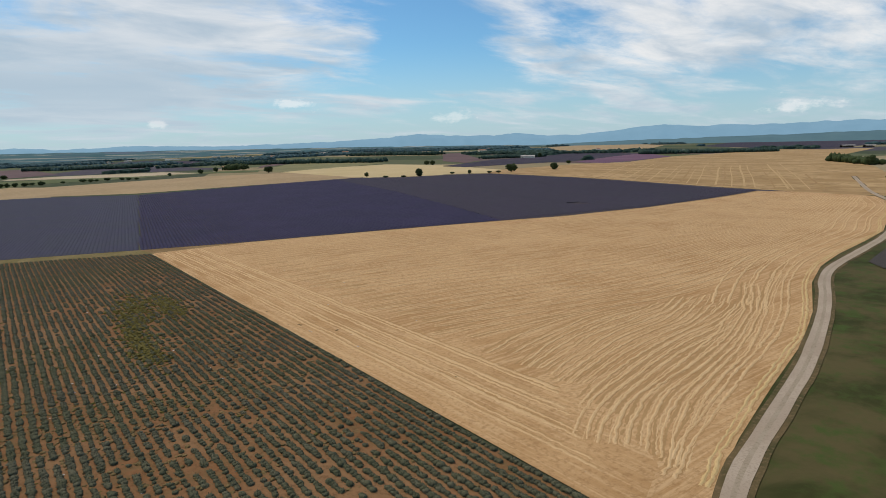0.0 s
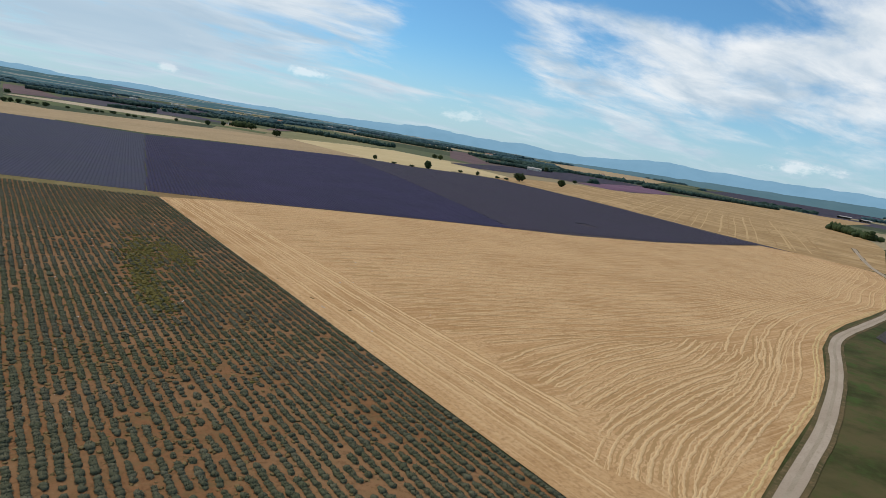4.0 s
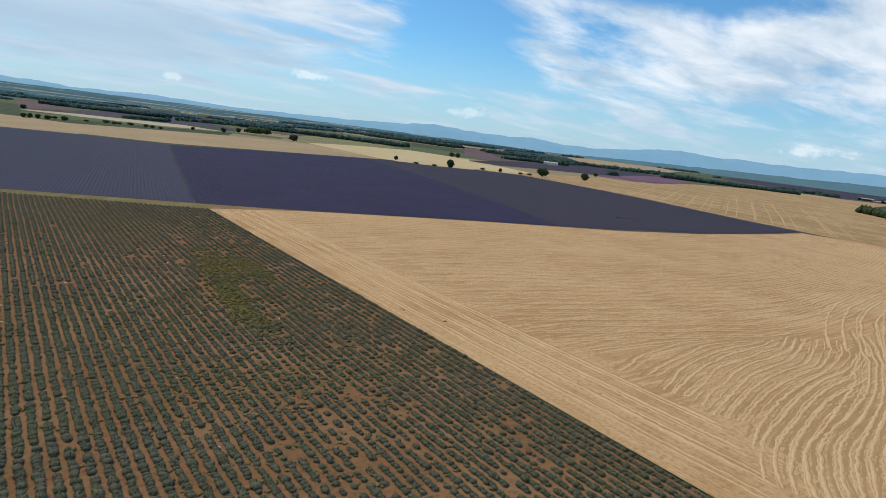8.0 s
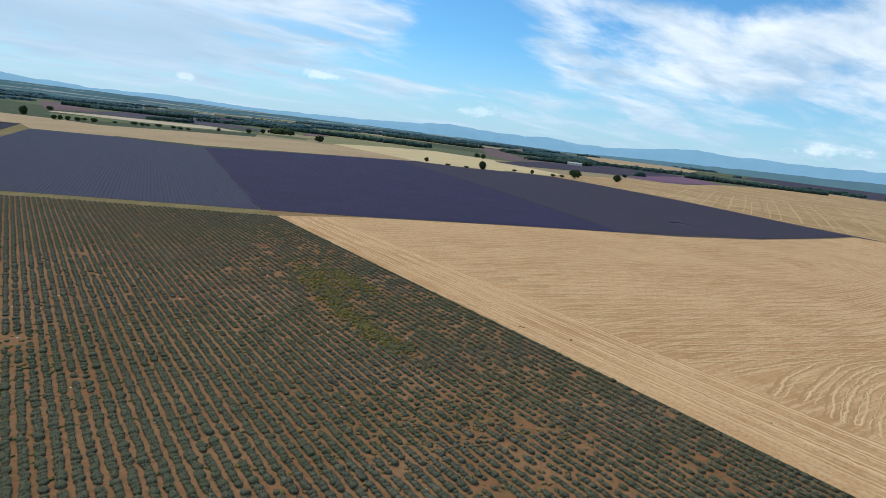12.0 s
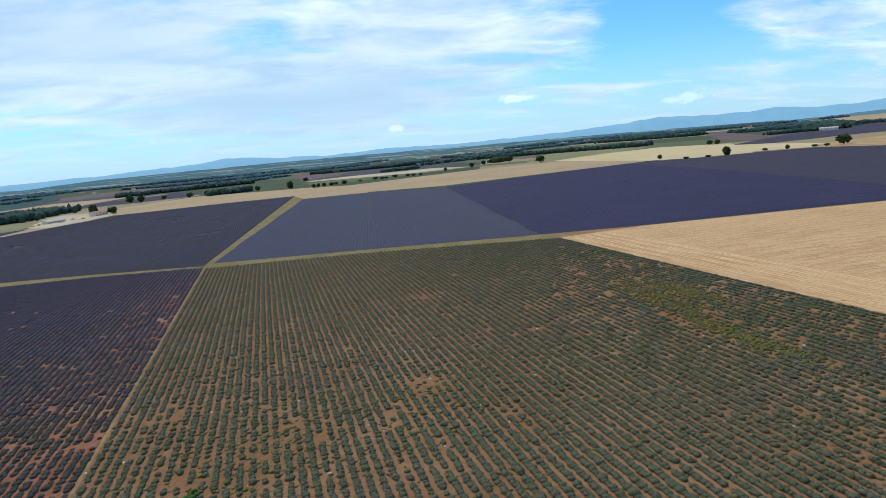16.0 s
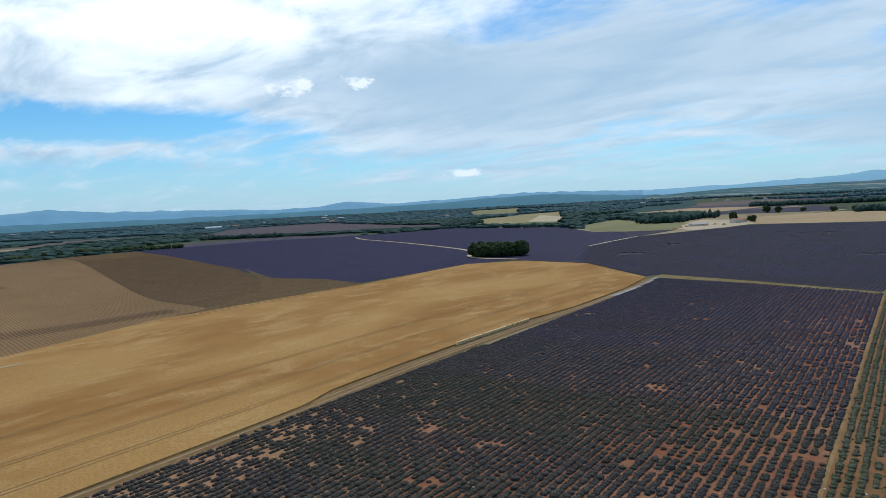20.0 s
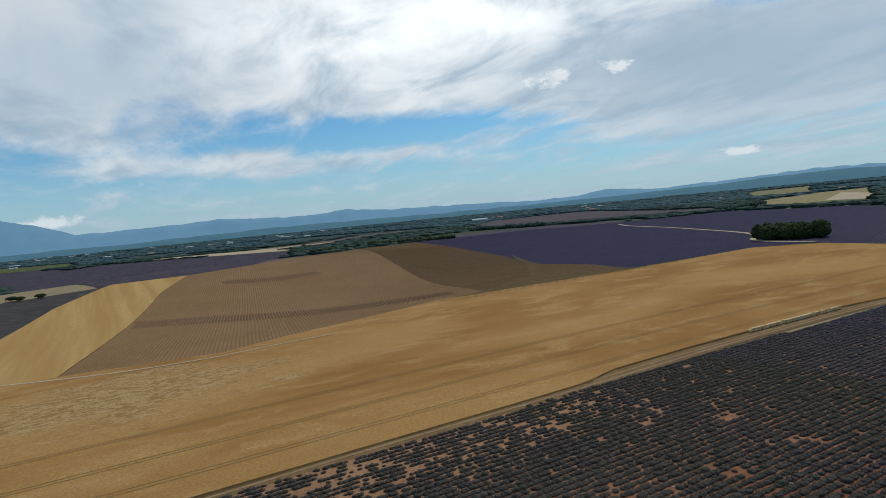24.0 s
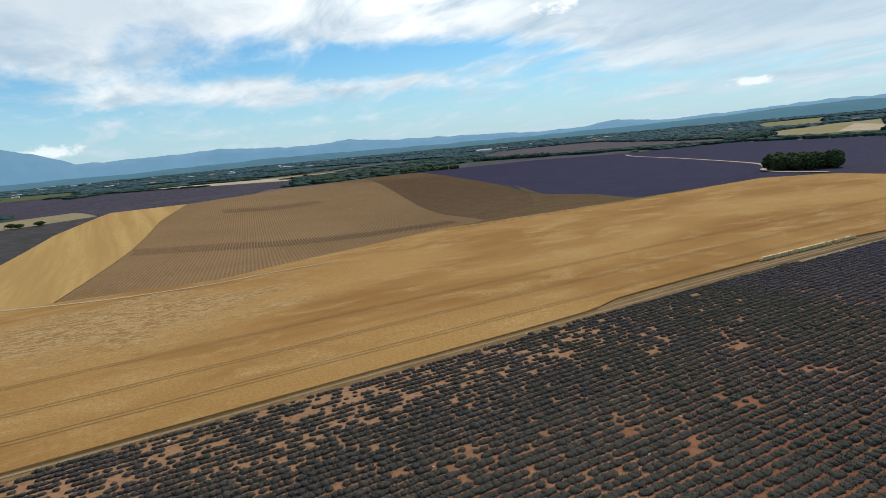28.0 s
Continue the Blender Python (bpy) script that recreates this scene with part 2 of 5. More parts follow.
M_SOIL = material("dry_brown_soil", soil_build((0.225, 0.108, 0.046), (0.185, 0.113, 0.056), (0.31, 0.185, 0.092), (0.145, 0.108, 0.046), 0.65), 0.95)
M_RED = material("red_soil", soil_build((0.230, 0.088, 0.046), (0.32, 0.178, 0.090), (0.40, 0.225, 0.120), (0.14, 0.105, 0.055), 0.4), 0.95)
M_FAR_SOIL = mottled("dull_soil", (0.050, 0.041, 0.048), (0.060, 0.049, 0.054), (0.086, 0.072, 0.068), 0.02, 0.5)
def stubble_build(turn, along):
    """Cut straw: rows of stalks along the drill lines, trodden and browner patches, loose bits."""
    def build(n, co):
        m = n.add("ShaderNodeMapping")
        m.inputs["Rotation"].default_value = (0, 0, radians(turn))
        m.inputs["Scale"].default_value = along
        n.wire(co, m.inputs["Vector"])
        drill = n.noise(m.outputs[0], 0.5, 5.0, 0.65, 0.2)
        patch = n.noise(co, 0.028, 5.0, 0.62, 0.5)
        bits = n.noise(co, 1.3, 6.0, 0.75)
        tone = n.mix(n.span(patch, 0.36, 0.62), (0.435, 0.248, 0.104), (0.55, 0.335, 0.155))
        tone = n.mix(n.span(drill, 0.42, 0.62, 0.0, 0.75), tone, (0.64, 0.420, 0.215))
        tone = n.mix(n.span(bits, 0.34, 0.54, 0.65, 0.0), tone, (0.32, 0.172, 0.068))
        return tone, (bits, 0.8, 0.2)
    return build


M_STUBBLE = material("pale_straw_stubble", stubble_build(6, (0.10, 2.4, 1.0)), 0.95)
M_HEADLAND = material("trodden_stubble", stubble_build(0, (2.2, 0.08, 1.0)), 0.95)
M_STRAW = mottled("loose_straw", (0.58, 0.375, 0.180), (0.63, 0.420, 0.21), (0.70, 0.49, 0.27), 0.2, 2.5, relief=0.8)
M_MARK = mottled("pressed_stubble", (0.49, 0.33, 0.155), (0.53, 0.36, 0.175), (0.45, 0.29, 0.13), 0.05, 0.4)
M_STUBBLE_DULL = mottled("dull_stubble", (0.33, 0.20, 0.085), (0.37, 0.23, 0.10), (0.41, 0.26, 0.12), 0.05, 0.4)
M_STUBBLE_FAR = mottled("worn_stubble", (0.36, 0.225, 0.098), (0.49, 0.325, 0.155), (0.29, 0.185, 0.080), 0.02, 0.11, stretch=(2.0, 0.6, 1.0), turn=-25)


def wheat_build(n, co):
    """Standing ripe wheat: browner and paler reaches, rain-flattened streaks, fine ears."""
    m = n.add("ShaderNodeMapping")
    m.inputs["Rotation"].default_value = (0, 0, radians(-6))
    m.inputs["Scale"].default_value = (1.5, 0.75, 1.0)
    n.wire(co, m.inputs["Vector"])
    big = n.span(n.noise(m.outputs[0], 0.011, 5.0, 0.55, 0.4), 0.38, 0.62)
    mid = n.noise(m.outputs[0], 0.05, 6.0, 0.62, 0.6)
    flat = n.noise(m.outputs[0], 0.3, 5.0, 0.7, 1.2)
    ears = n.noise(co, 1.6, 6.0, 0.75)
    tone = n.mix(big, (0.31, 0.148, 0.038), (0.46, 0.262, 0.085))
    tone = n.mix(n.span(mid, 0.46, 0.72, 0.0, 0.85), tone, (0.51, 0.32, 0.122))
    tone = n.mix(n.math("MULTIPLY", n.span(flat, 0.52, 0.72, 0.0, 0.7), n.span(mid, 0.46, 0.66)), tone, (0.58, 0.415, 0.20))
    spread = n.add("ShaderNodeVectorMath", operation="DISTANCE")
    squeeze = n.vec("MULTIPLY", co, (1.0, 0.75, 0.0))
    n.wire(squeeze, spread.inputs[0])
    spread.inputs[1].default_value = (-297.0, 38.0, 0.0)
    beaten = n.span(n.math("ADD", spread.outputs["Value"], n.math("MULTIPLY", mid, 110.0)), 72.0, 100.0, 1.0, 0.0)
    lumps = n.noise(m.outputs[0], 0.42, 3.0, 0.6, 0.8)
    rough = n.mix(n.span(lumps, 0.40, 0.58), (0.29, 0.165, 0.056), (0.53, 0.37, 0.18))
    tone = n.mix(n.math("MULTIPLY", beaten, 0.9), tone, rough)
    tone = n.mix(n.span(ears, 0.38, 0.62, 0.6, 0.0), tone, (0.28, 0.15, 0.047))
    return tone, (ears, 0.8, 0.25)


M_WHEAT = material("ripe_wheat", wheat_build, 0.95)
M_WHEAT_GOLD = mottled("golden_wheat", (0.40, 0.235, 0.072), (0.50, 0.325, 0.115), (0.40, 0.25, 0.085), 0.05, 0.35, stretch=(0.07, 2.0, 1.0), turn=12, relief=0.6)
M_WHEAT_BRIGHT = mottled("bright_wheat", (0.52, 0.40, 0.20), (0.58, 0.45, 0.24), (0.50, 0.38, 0.2), 0.01, 0.3)
M_BROWN = mottled("brown_tilled_soil", (0.225, 0.132, 0.056), (0.27, 0.163, 0.072), (0.30, 0.19, 0.09), 0.01, 0.5)
M_BROWN_DARK = mottled("dark_tilled_soil", (0.090, 0.049, 0.025), (0.115, 0.066, 0.033), (0.14, 0.088, 0.044), 0.03, 0.3, stretch=(0.25, 3.0, 1.0), turn=30)
M_GRASS = mottled("dark_meadow_grass", (0.042, 0.046, 0.013), (0.098, 0.080, 0.032), (0.058, 0.086, 0.020), 0.07, 0.22, relief=1.0)
M_VERGE = mottled("dry_verge_grass", (0.175, 0.135, 0.048), (0.245, 0.182, 0.076), (0.115, 0.102, 0.036), 0.09, 0.9)
M_OLIVE = mottled("olive_pasture", (0.20, 0.185, 0.085), (0.25, 0.22, 0.105), (0.16, 0.165, 0.07), 0.01, 0.2)
M_OLIVE_TAN = mottled("dry_olive_hay", (0.26, 0.215, 0.100), (0.33, 0.265, 0.130), (0.22, 0.19, 0.085), 0.03, 0.2, stretch=(0.2, 2.0, 1.0), turn=-35)
M_GREEN = mottled("green_pasture", (0.105, 0.125, 0.050), (0.14, 0.15, 0.062), (0.09, 0.11, 0.045), 0.01, 0.2)
M_TAN = mottled("tan_field", (0.40, 0.28, 0.15), (0.34, 0.24, 0.125), (0.45, 0.33, 0.19), 0.01, 0.2)
M_PALE = mottled("pale_field", (0.48, 0.38, 0.25), (0.42, 0.33, 0.21), (0.52, 0.43, 0.29), 0.01, 0.2)
M_PINK = mottled("pinkish_lavender", (0.16, 0.085, 0.12), (0.20, 0.11, 0.14), (0.12, 0.075, 0.12), 0.01, 0.2)
M_ROAD = mottled("white_gravel", (0.385, 0.30, 0.215), (0.445, 0.355, 0.26), (0.32, 0.25, 0.175), 0.08, 2.5)
M_LAV_GREEN = crop("lavender_green", (0.084, 0.089, 0.046), (0.089, 0.087, 0.055), (0.170, 0.154, 0.098))
M_LAV_DARK = crop("lavender_dark", (0.060, 0.057, 0.041), (0.063, 0.054, 0.049), (0.118, 0.096, 0.082), late=(0.070, 0.059, 0.088))
M_LAV_PURPLE = crop("lavender_purple", (0.034, 0.031, 0.062), (0.040, 0.034, 0.073), (0.054, 0.048, 0.074))
M_LAV_BLUE = crop("lavender_blue", (0.056, 0.058, 0.078), (0.056, 0.055, 0.085), (0.078, 0.072, 0.094))
M_LEAF = foliage("oak_leaves", (0.028, 0.042, 0.015), (0.066, 0.088, 0.034))
# haze put into the base colours: the farther woods are paler and bluer
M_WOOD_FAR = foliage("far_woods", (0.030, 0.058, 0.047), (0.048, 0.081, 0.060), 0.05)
M_WOOD_HAZE = foliage("woods_in_haze", (0.046, 0.092, 0.098), (0.058, 0.104, 0.108), 0.02)
M_BARK = mottled("bark", (0.10, 0.075, 0.05), (0.13, 0.10, 0.07), (0.07, 0.05, 0.035), 1.0, 6.0)
M_VERGE_DARK = mottled("rough_verge", (0.075, 0.066, 0.026), (0.14, 0.098, 0.045), (0.20, 0.135, 0.07), 0.15, 1.2)
M_CROWN = mottled("dusty_crown", (0.34, 0.27, 0.19), (0.38, 0.31, 0.22), (0.27, 0.21, 0.13), 0.1, 2.5)
M_TRACK = mottled("pale_earth", (0.30, 0.21, 0.118), (0.35, 0.25, 0.145), (0.24, 0.165, 0.085), 0.08, 1.5)
M_LAV_UPPER = crop("lavender_dusky", (0.046, 0.042, 0.053), (0.050, 0.042, 0.068), (0.084, 0.072, 0.077))
M_VERGE_BROWN = mottled("brown_trampled_grass", (0.20, 0.122, 0.050), (0.25, 0.157, 0.068), (0.155, 0.096, 0.042), 0.1, 0.7)
M_VERGE_TAN = mottled("trampled_grass", (0.23, 0.145, 0.062), (0.30, 0.195, 0.088), (0.18, 0.115, 0.048), 0.1, 0.6)
M_WHEEL = mottled("pressed_wheat", (0.26, 0.15, 0.055), (0.30, 0.18, 0.07), (0.32, 0.215, 0.10), 0.1, 2.0)
M_WEED = foliage("yellow_weeds", (0.13, 0.108, 0.026), (0.19, 0.152, 0.045), 2.0)
M_DRY_WEED = foliage("dry_tufts", (0.17, 0.115, 0.045), (0.25, 0.175, 0.075), 2.0)
M_GREEN_BUSH = foliage("bright_bush", (0.05, 0.10, 0.018), (0.09, 0.15, 0.035), 2.0)
M_YOUNG = mottled("young_plants", (0.190, 0.113, 0.049), (0.215, 0.130, 0.058), (0.230, 0.142, 0.066), 0.02, 0.3)
M_STRAW_EDGE = mottled("bright_straw", (0.58, 0.405, 0.18), (0.63, 0.45, 0.22), (0.50, 0.34, 0.145), 0.2, 2.5, relief=0.6)
M_WALL = mottled("pale_render", (0.62, 0.57, 0.49), (0.68, 0.63, 0.55), (0.55, 0.5, 0.43), 0.3, 3.0)
M_TILE = mottled("clay_tiles", (0.36, 0.19, 0.12), (0.42, 0.24, 0.16), (0.30, 0.17, 0.11), 0.5, 3.0)
M_ROOF_PALE = mottled("pale_sheet_roof", (0.44, 0.40, 0.35), (0.50, 0.46, 0.41), (0.38, 0.34, 0.29), 0.2, 1.5, 0.6)
M_DARK = mottled("dark_opening", (0.03, 0.028, 0.026), (0.04, 0.036, 0.032), (0.05, 0.045, 0.04), 0.5, 3.0)
M_WOODEN = mottled("weathered_wood", (0.22, 0.18, 0.13), (0.27, 0.23, 0.17), (0.17, 0.13, 0.09), 0.8, 8.0)
M_YELLOW = mottled("yellow_paint", (0.55, 0.34, 0.03), (0.60, 0.38, 0.04), (0.45, 0.27, 0.03), 0.6, 4.0, 0.5)
M_HIVE = mottled("cream_paint", (0.66, 0.50, 0.25), (0.72, 0.56, 0.30), (0.56, 0.42, 0.20), 1.5, 9.0, 0.6)
M_HIVE_LID = mottled("pale_lid_paint", (0.70, 0.53, 0.27), (0.75, 0.58, 0.32), (0.58, 0.42, 0.20), 1.5, 9.0, 0.5)


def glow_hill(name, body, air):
    """Hills so far off that haze lies in front of them, put in as emission."""
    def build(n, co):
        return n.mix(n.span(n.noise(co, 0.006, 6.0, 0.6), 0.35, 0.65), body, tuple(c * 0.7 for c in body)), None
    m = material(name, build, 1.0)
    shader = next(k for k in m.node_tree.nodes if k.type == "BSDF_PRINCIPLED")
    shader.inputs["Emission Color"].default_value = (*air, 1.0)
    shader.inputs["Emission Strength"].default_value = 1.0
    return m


# air: haze colour that the hills give off themselves
M_HILL = glow_hill("hills_in_haze", (0.05, 0.07, 0.08), (0.115, 0.255, 0.395))
M_HILL_PALE = glow_hill("pale_hills_in_haze", (0.05, 0.07, 0.08), (0.165, 0.330, 0.470))
M_RIDGE = glow_hill("ridge_in_haze", (0.04, 0.055, 0.045), (0.062, 0.135, 0.180))
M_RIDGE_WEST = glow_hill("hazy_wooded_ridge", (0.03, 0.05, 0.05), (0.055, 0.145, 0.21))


def plain_build(n, co):
    """Far plain seen edge-on: strips of fields between woods."""
    m = n.add("ShaderNodeMapping")
    m.inputs["Scale"].default_value = (0.0022, 0.0022, 0.16)
    n.wire(co, m.inputs["Vector"])
    strips = n.noise(m.outputs[0], 1.0, 5.0, 0.6, 0.3)
    tone = n.mix(n.span(strips, 0.52, 0.60), (0.018, 0.040, 0.034), (0.26, 0.21, 0.15))
    return n.mix(n.span(strips, 0.40, 0.34), tone, (0.09, 0.06, 0.09)), None


M_PLAIN = material("far_plain_in_haze", plain_build, 1.0)
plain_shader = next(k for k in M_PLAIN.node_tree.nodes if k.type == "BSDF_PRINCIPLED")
# haze over the plain, put in as bluish emission
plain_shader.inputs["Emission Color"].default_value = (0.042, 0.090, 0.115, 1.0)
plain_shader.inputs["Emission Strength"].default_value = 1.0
# darker copy of the stubble: shade along the straw lines as colour
M_STUBBLE_SHADE = mottled("shaded_stubble", (0.385, 0.230, 0.095), (0.42, 0.255, 0.110), (0.45, 0.28, 0.13), 0.2, 2.0)
M_LAV_GREY = crop("lavender_grey", (0.048, 0.043, 0.058), (0.051, 0.043, 0.063), (0.075, 0.065, 0.072))
M_MAUVE = mottled("mauve_field", (0.135, 0.085, 0.080), (0.165, 0.105, 0.095), (0.11, 0.075, 0.085), 0.01, 0.2)
M_BAND = mottled("darker_band_soil", (0.142, 0.080, 0.040), (0.160, 0.092, 0.046), (0.165, 0.100, 0.052), 0.05, 0.8)
M_GREY_GRAVEL = mottled("grey_gravel", (0.30, 0.27, 0.22), (0.36, 0.33, 0.28), (0.24, 0.21, 0.16), 0.1, 2.0)
M_STONE = mottled("pale_stone", (0.50, 0.46, 0.40), (0.58, 0.54, 0.48), (0.42, 0.37, 0.31), 1.0, 6.0)
M_LAV_FLAT = mottled("far_lavender", (0.040, 0.034, 0.050), (0.052, 0.042, 0.062), (0.105, 0.085, 0.078), 0.012, 0.10, relief=0.5)
M_LAV_DULL = mottled("dull_far_lavender", (0.046, 0.043, 0.040), (0.058, 0.050, 0.052), (0.085, 0.078, 0.062), 0.02, 0.12, relief=0.5)
M_OLIVE_SOIL = mottled("olive_tilled", (0.115, 0.084, 0.036), (0.145, 0.105, 0.046), (0.17, 0.13, 0.062), 0.02, 0.4, stretch=(0.5, 2.0, 1.0), turn=30)
M_WHEAT_EDGE = mottled("wheat_stalks", (0.34, 0.19, 0.068), (0.40, 0.235, 0.09), (0.44, 0.28, 0.12), 0.4, 3.0, stretch=(3.0, 3.0, 0.4))
# base colour shifted to blue-green for the same haze as the woods
M_FOREST = mottled("forest_floor_in_haze", (0.034, 0.066, 0.056), (0.044, 0.078, 0.066), (0.028, 0.058, 0.050), 0.006, 0.04, relief=0.6)
M_STRIP_MAUVE = mottled("grey_mauve_field", (0.078, 0.060, 0.068), (0.098, 0.074, 0.080), (0.115, 0.092, 0.086), 0.01, 0.1)
M_SHEET = mottled("white_sheet", (0.50, 0.52, 0.54), (0.56, 0.58, 0.60), (0.44, 0.45, 0.46), 0.1, 0.8, 0.5)
M_CONTOUR = mottled("tilled_lines", (0.150, 0.092, 0.045), (0.175, 0.110, 0.054), (0.125, 0.078, 0.038), 0.05, 0.2)


# ---------------------------------------------------------------- land
def smooth(a, b, x):
    k = np.clip((x - a) / (b - a), 0.0, 1.0)
    return k * k * (3 - 2 * k)


def land(x, y):
    """Height of the land: it falls to the west, with a hollow, a hill and a valley behind it, and dips in the east."""
    x, y = np.asarray(x, float), np.asarray(y, float)
    u, s, r = -x * 0.956 + y * 0.29, -(x * 0.848 + y * 0.53), -x * 0.53 + y * 0.848
    slope = -0.0227 * np.where(u > 0, 800 * np.tanh(u / 800), 500 * np.tanh(u / 500))
    hill = (14 * smooth(390, 660, s) - 34 * smooth(690, 960, s)) * (1 - smooth(480, 1100, r))
    dip = -5 * np.exp(-((x - 480) / 170) ** 2 - ((y - 230) / 170) ** 2)
    hollow = -5 * np.exp(-((s - 320) / 100) ** 2 - ((r - 500) / 200) ** 2)
    return slope + hill + dip + hollow


def mesh_object(name, verts, faces, mat, smooth_shade=False, parent=None):
    me = bpy.data.meshes.new(name)
    me.from_pydata([tuple(v) for v in verts], [], faces)
    me.materials.append(mat)
    if smooth_shade:
        me.shade_smooth()
    ob = new(name, me)
    ob.parent = parent
    return ob


def clip_axis(poly, axis, at, keep_above):
    out = []
    for i, p in enumerate(poly):
        q = poly[i - 1]
        a, b = (q[axis] - at, p[axis] - at) if keep_above else (at - q[axis], at - p[axis])
        if (a >= 0) != (b >= 0):
            k = a / (a - b)
            out.append((q[0] + (p[0] - q[0]) * k, q[1] + (p[1] - q[1]) * k))
        if b >= 0:
            out.append(p)
    return out


def area(poly):
    return 0.5 * sum(poly[i - 1][0] * p[1] - p[0] * poly[i - 1][1] for i, p in enumerate(poly))


def draped(name, outline, mat, cell=25.0, lift=0.15, smooth_shade=True, parent=None):
    """A sheet with the given outline laid over the land, cut into cells that follow it."""
    poly = [(float(a), float(b)) for a, b in outline]
    if area(poly) < 0:
        poly.reverse()
    index, verts, faces = {}, [], []

    def vert(p):
        key = (round(p[0], 2), round(p[1], 2))
        if key not in index:
            index[key] = len(verts)
            verts.append((p[0], p[1], float(land(p[0], p[1])) + lift))
        return index[key]

    xs, ys = [p[0] for p in poly], [p[1] for p in poly]
    for i in range(math.floor(min(xs) / cell), math.ceil(max(xs) / cell)):
        column = clip_axis(clip_axis(poly, 0, i * cell, True), 0, (i + 1) * cell, False)
        if len(column) < 3:
            continue
        for j in range(math.floor(min(ys) / cell), math.ceil(max(ys) / cell)):
            piece = clip_axis(clip_axis(column, 1, j * cell, True), 1, (j + 1) * cell, False)
            if len(piece) >= 3 and abs(area(piece)) > 0.01:
                f = list(dict.fromkeys(vert(p) for p in piece))
                if len(f) >= 3:
                    faces.append(f)
    return mesh_object(name, verts, faces, mat, smooth_shade, parent)


FIELDS = []


def field(name, outline, mat, label, category="field", cell=25.0, lift=0.15):
    FIELDS.append(outline)
    return tagged(draped(name, outline, mat, cell, lift), label, category, kind="structure")


def inside(poly, x, y):
    """Which of the points lie inside the outline."""
    x, y = np.asarray(x, float), np.asarray(y, float)
    hit = np.zeros(x.shape, bool)
    for i, (x1, y1) in enumerate(poly):
        x0, y0 = poly[i - 1]
        if y0 != y1:
            hit ^= ((y0 > y) != (y1 > y)) & (x < (x1 - x0) * (y - y0) / (y1 - y0) + x0)
    return hit


def ground_sheet():
    near = np.arange(-1500, 1501, 25.0)
    steps = np.concatenate([np.linspace(-4990, -1600, 24), near, np.linspace(1600, 4990, 24)])
    gx, gy = np.meshgrid(steps, steps)
    z = land(gx, gy)
    k = len(steps)
    verts = np.stack([gx.ravel(), gy.ravel(), z.ravel()], 1)
    faces = [(j * k + i, j * k + i + 1, (j + 1) * k + i + 1, (j + 1) * k + i) for j in range(k - 1) for i in range(k - 1)]
    tagged(mesh_object("ground", verts, faces, M_LAND, True), "rolling plateau of dry farmland and woods", "ground", kind="structure")


ground_sheet()


# ---------------------------------------------------------------- fields, from near to far
GREEN_FIELD = [(-95, -160), (-95, 363), (-20, 335), (54.5, 296), (54.5, -160)]
DARK_FIELD = [(-196, -160), (-197.5, 31), (-199, 90), (-199.5, 139), (-200, 200), (-199, 250), (-198, 300), (-198.5, 360), (-202, 406), (-150, 391),
              (-95.8, 367), (-95.8, -160)]
BLUE_FIELD = [(-92, 377), (-19, 843), (55, 802), (128, 719), (53, 312), (-20, 346)]
PURPLE_FIELD = [(53.5, 312), (128.5, 719), (302, 721), (390, 712), (417, 649), (468, 635), (508, 597), (489, 247), (329, 234), (259, 240),
                (166, 271), (95, 294)]
GREY_PART = [(224, 251), (252, 333), (295, 473), (355, 717), (400, 690), (417, 648), (468, 634), (507, 596), (488, 249), (331, 236)]
UPPER_FIELD = [(-206, 422), (-146, 398), (-96, 372), (-26, 935), (-116, 974), (-253, 997), (-307, 884), (-351, 781), (-351, 644), (-344, 619),
               (-300, 505), (-281, 485), (-212, 414)]
field("field_green_lavender", GREEN_FIELD, M_SOIL, "bare brown soil under grey-green lavender rows", "soil", 25)
field("field_dark_lavender", DARK_FIELD, M_RED, "bare reddish soil under dark lavender rows", "soil", 25)
field("field_blue_lavender", BLUE_FIELD, M_FAR_SOIL, "soil under blue-grey lavender rows", "soil", 25)
field("field_purple_lavender", PURPLE_FIELD, M_FAR_SOIL, "soil under deep purple lavender rows", "soil", 25)
field("field_upper_lavender", UPPER_FIELD, M_FAR_SOIL, "soil under patchy purple lavender rows", "soil", 25)
field("verge_strip", [(-95.65, -160), (-95.65, 366), (-94.95, 364), (-94.95, -160)], M_VERGE_TAN, "strip of dry grass between two lavender fields", "verge", 25, 0.2)
field("verge_track", [(-206, 409), (-206, 425), (-146, 398), (-96, 372), (-92, 377), (-20, 346), (53, 312), (56, 297), (54.5, 296), (-20, 335), (-94, 364),
                      (-150, 391)], M_VERGE, "dry yellow grass track between the lavender fields", "verge", 25, 0.18)
field("verge_lane", [(-96, 372), (-37, 843), (-26, 938), (-8, 930), (-19, 843), (-92, 377)], M_VERGE, "straight lane of dry grass between lavender fields", "verge", 25, 0.2)

STUBBLE = [(56, 296.5), (95, 292.5), (166, 269.5), (259, 238.5), (329, 232.5), (488, 245), (500, 205), (478, 156), (420, 131), (345, 111), (300, 97.6), (268, 93),
           (234, 89), (210, 84.6), (186, 77), (156, 64), (135, 56.4), (104, 48.6), (83, 42.9), (68, 38), (57, 33), (55, 20)]
field("verge_stubble", [(52, 313), (95, 295.5), (166, 272.5), (259, 241.5), (329, 235.5), (489, 249), (489, 244), (329, 231.5), (259, 237.5), (166, 268.5), (95, 291.5), (55, 295)], M_VERGE_TAN,
      "strip of dry grass between stubble and lavender", "verge", 25, 0.142)
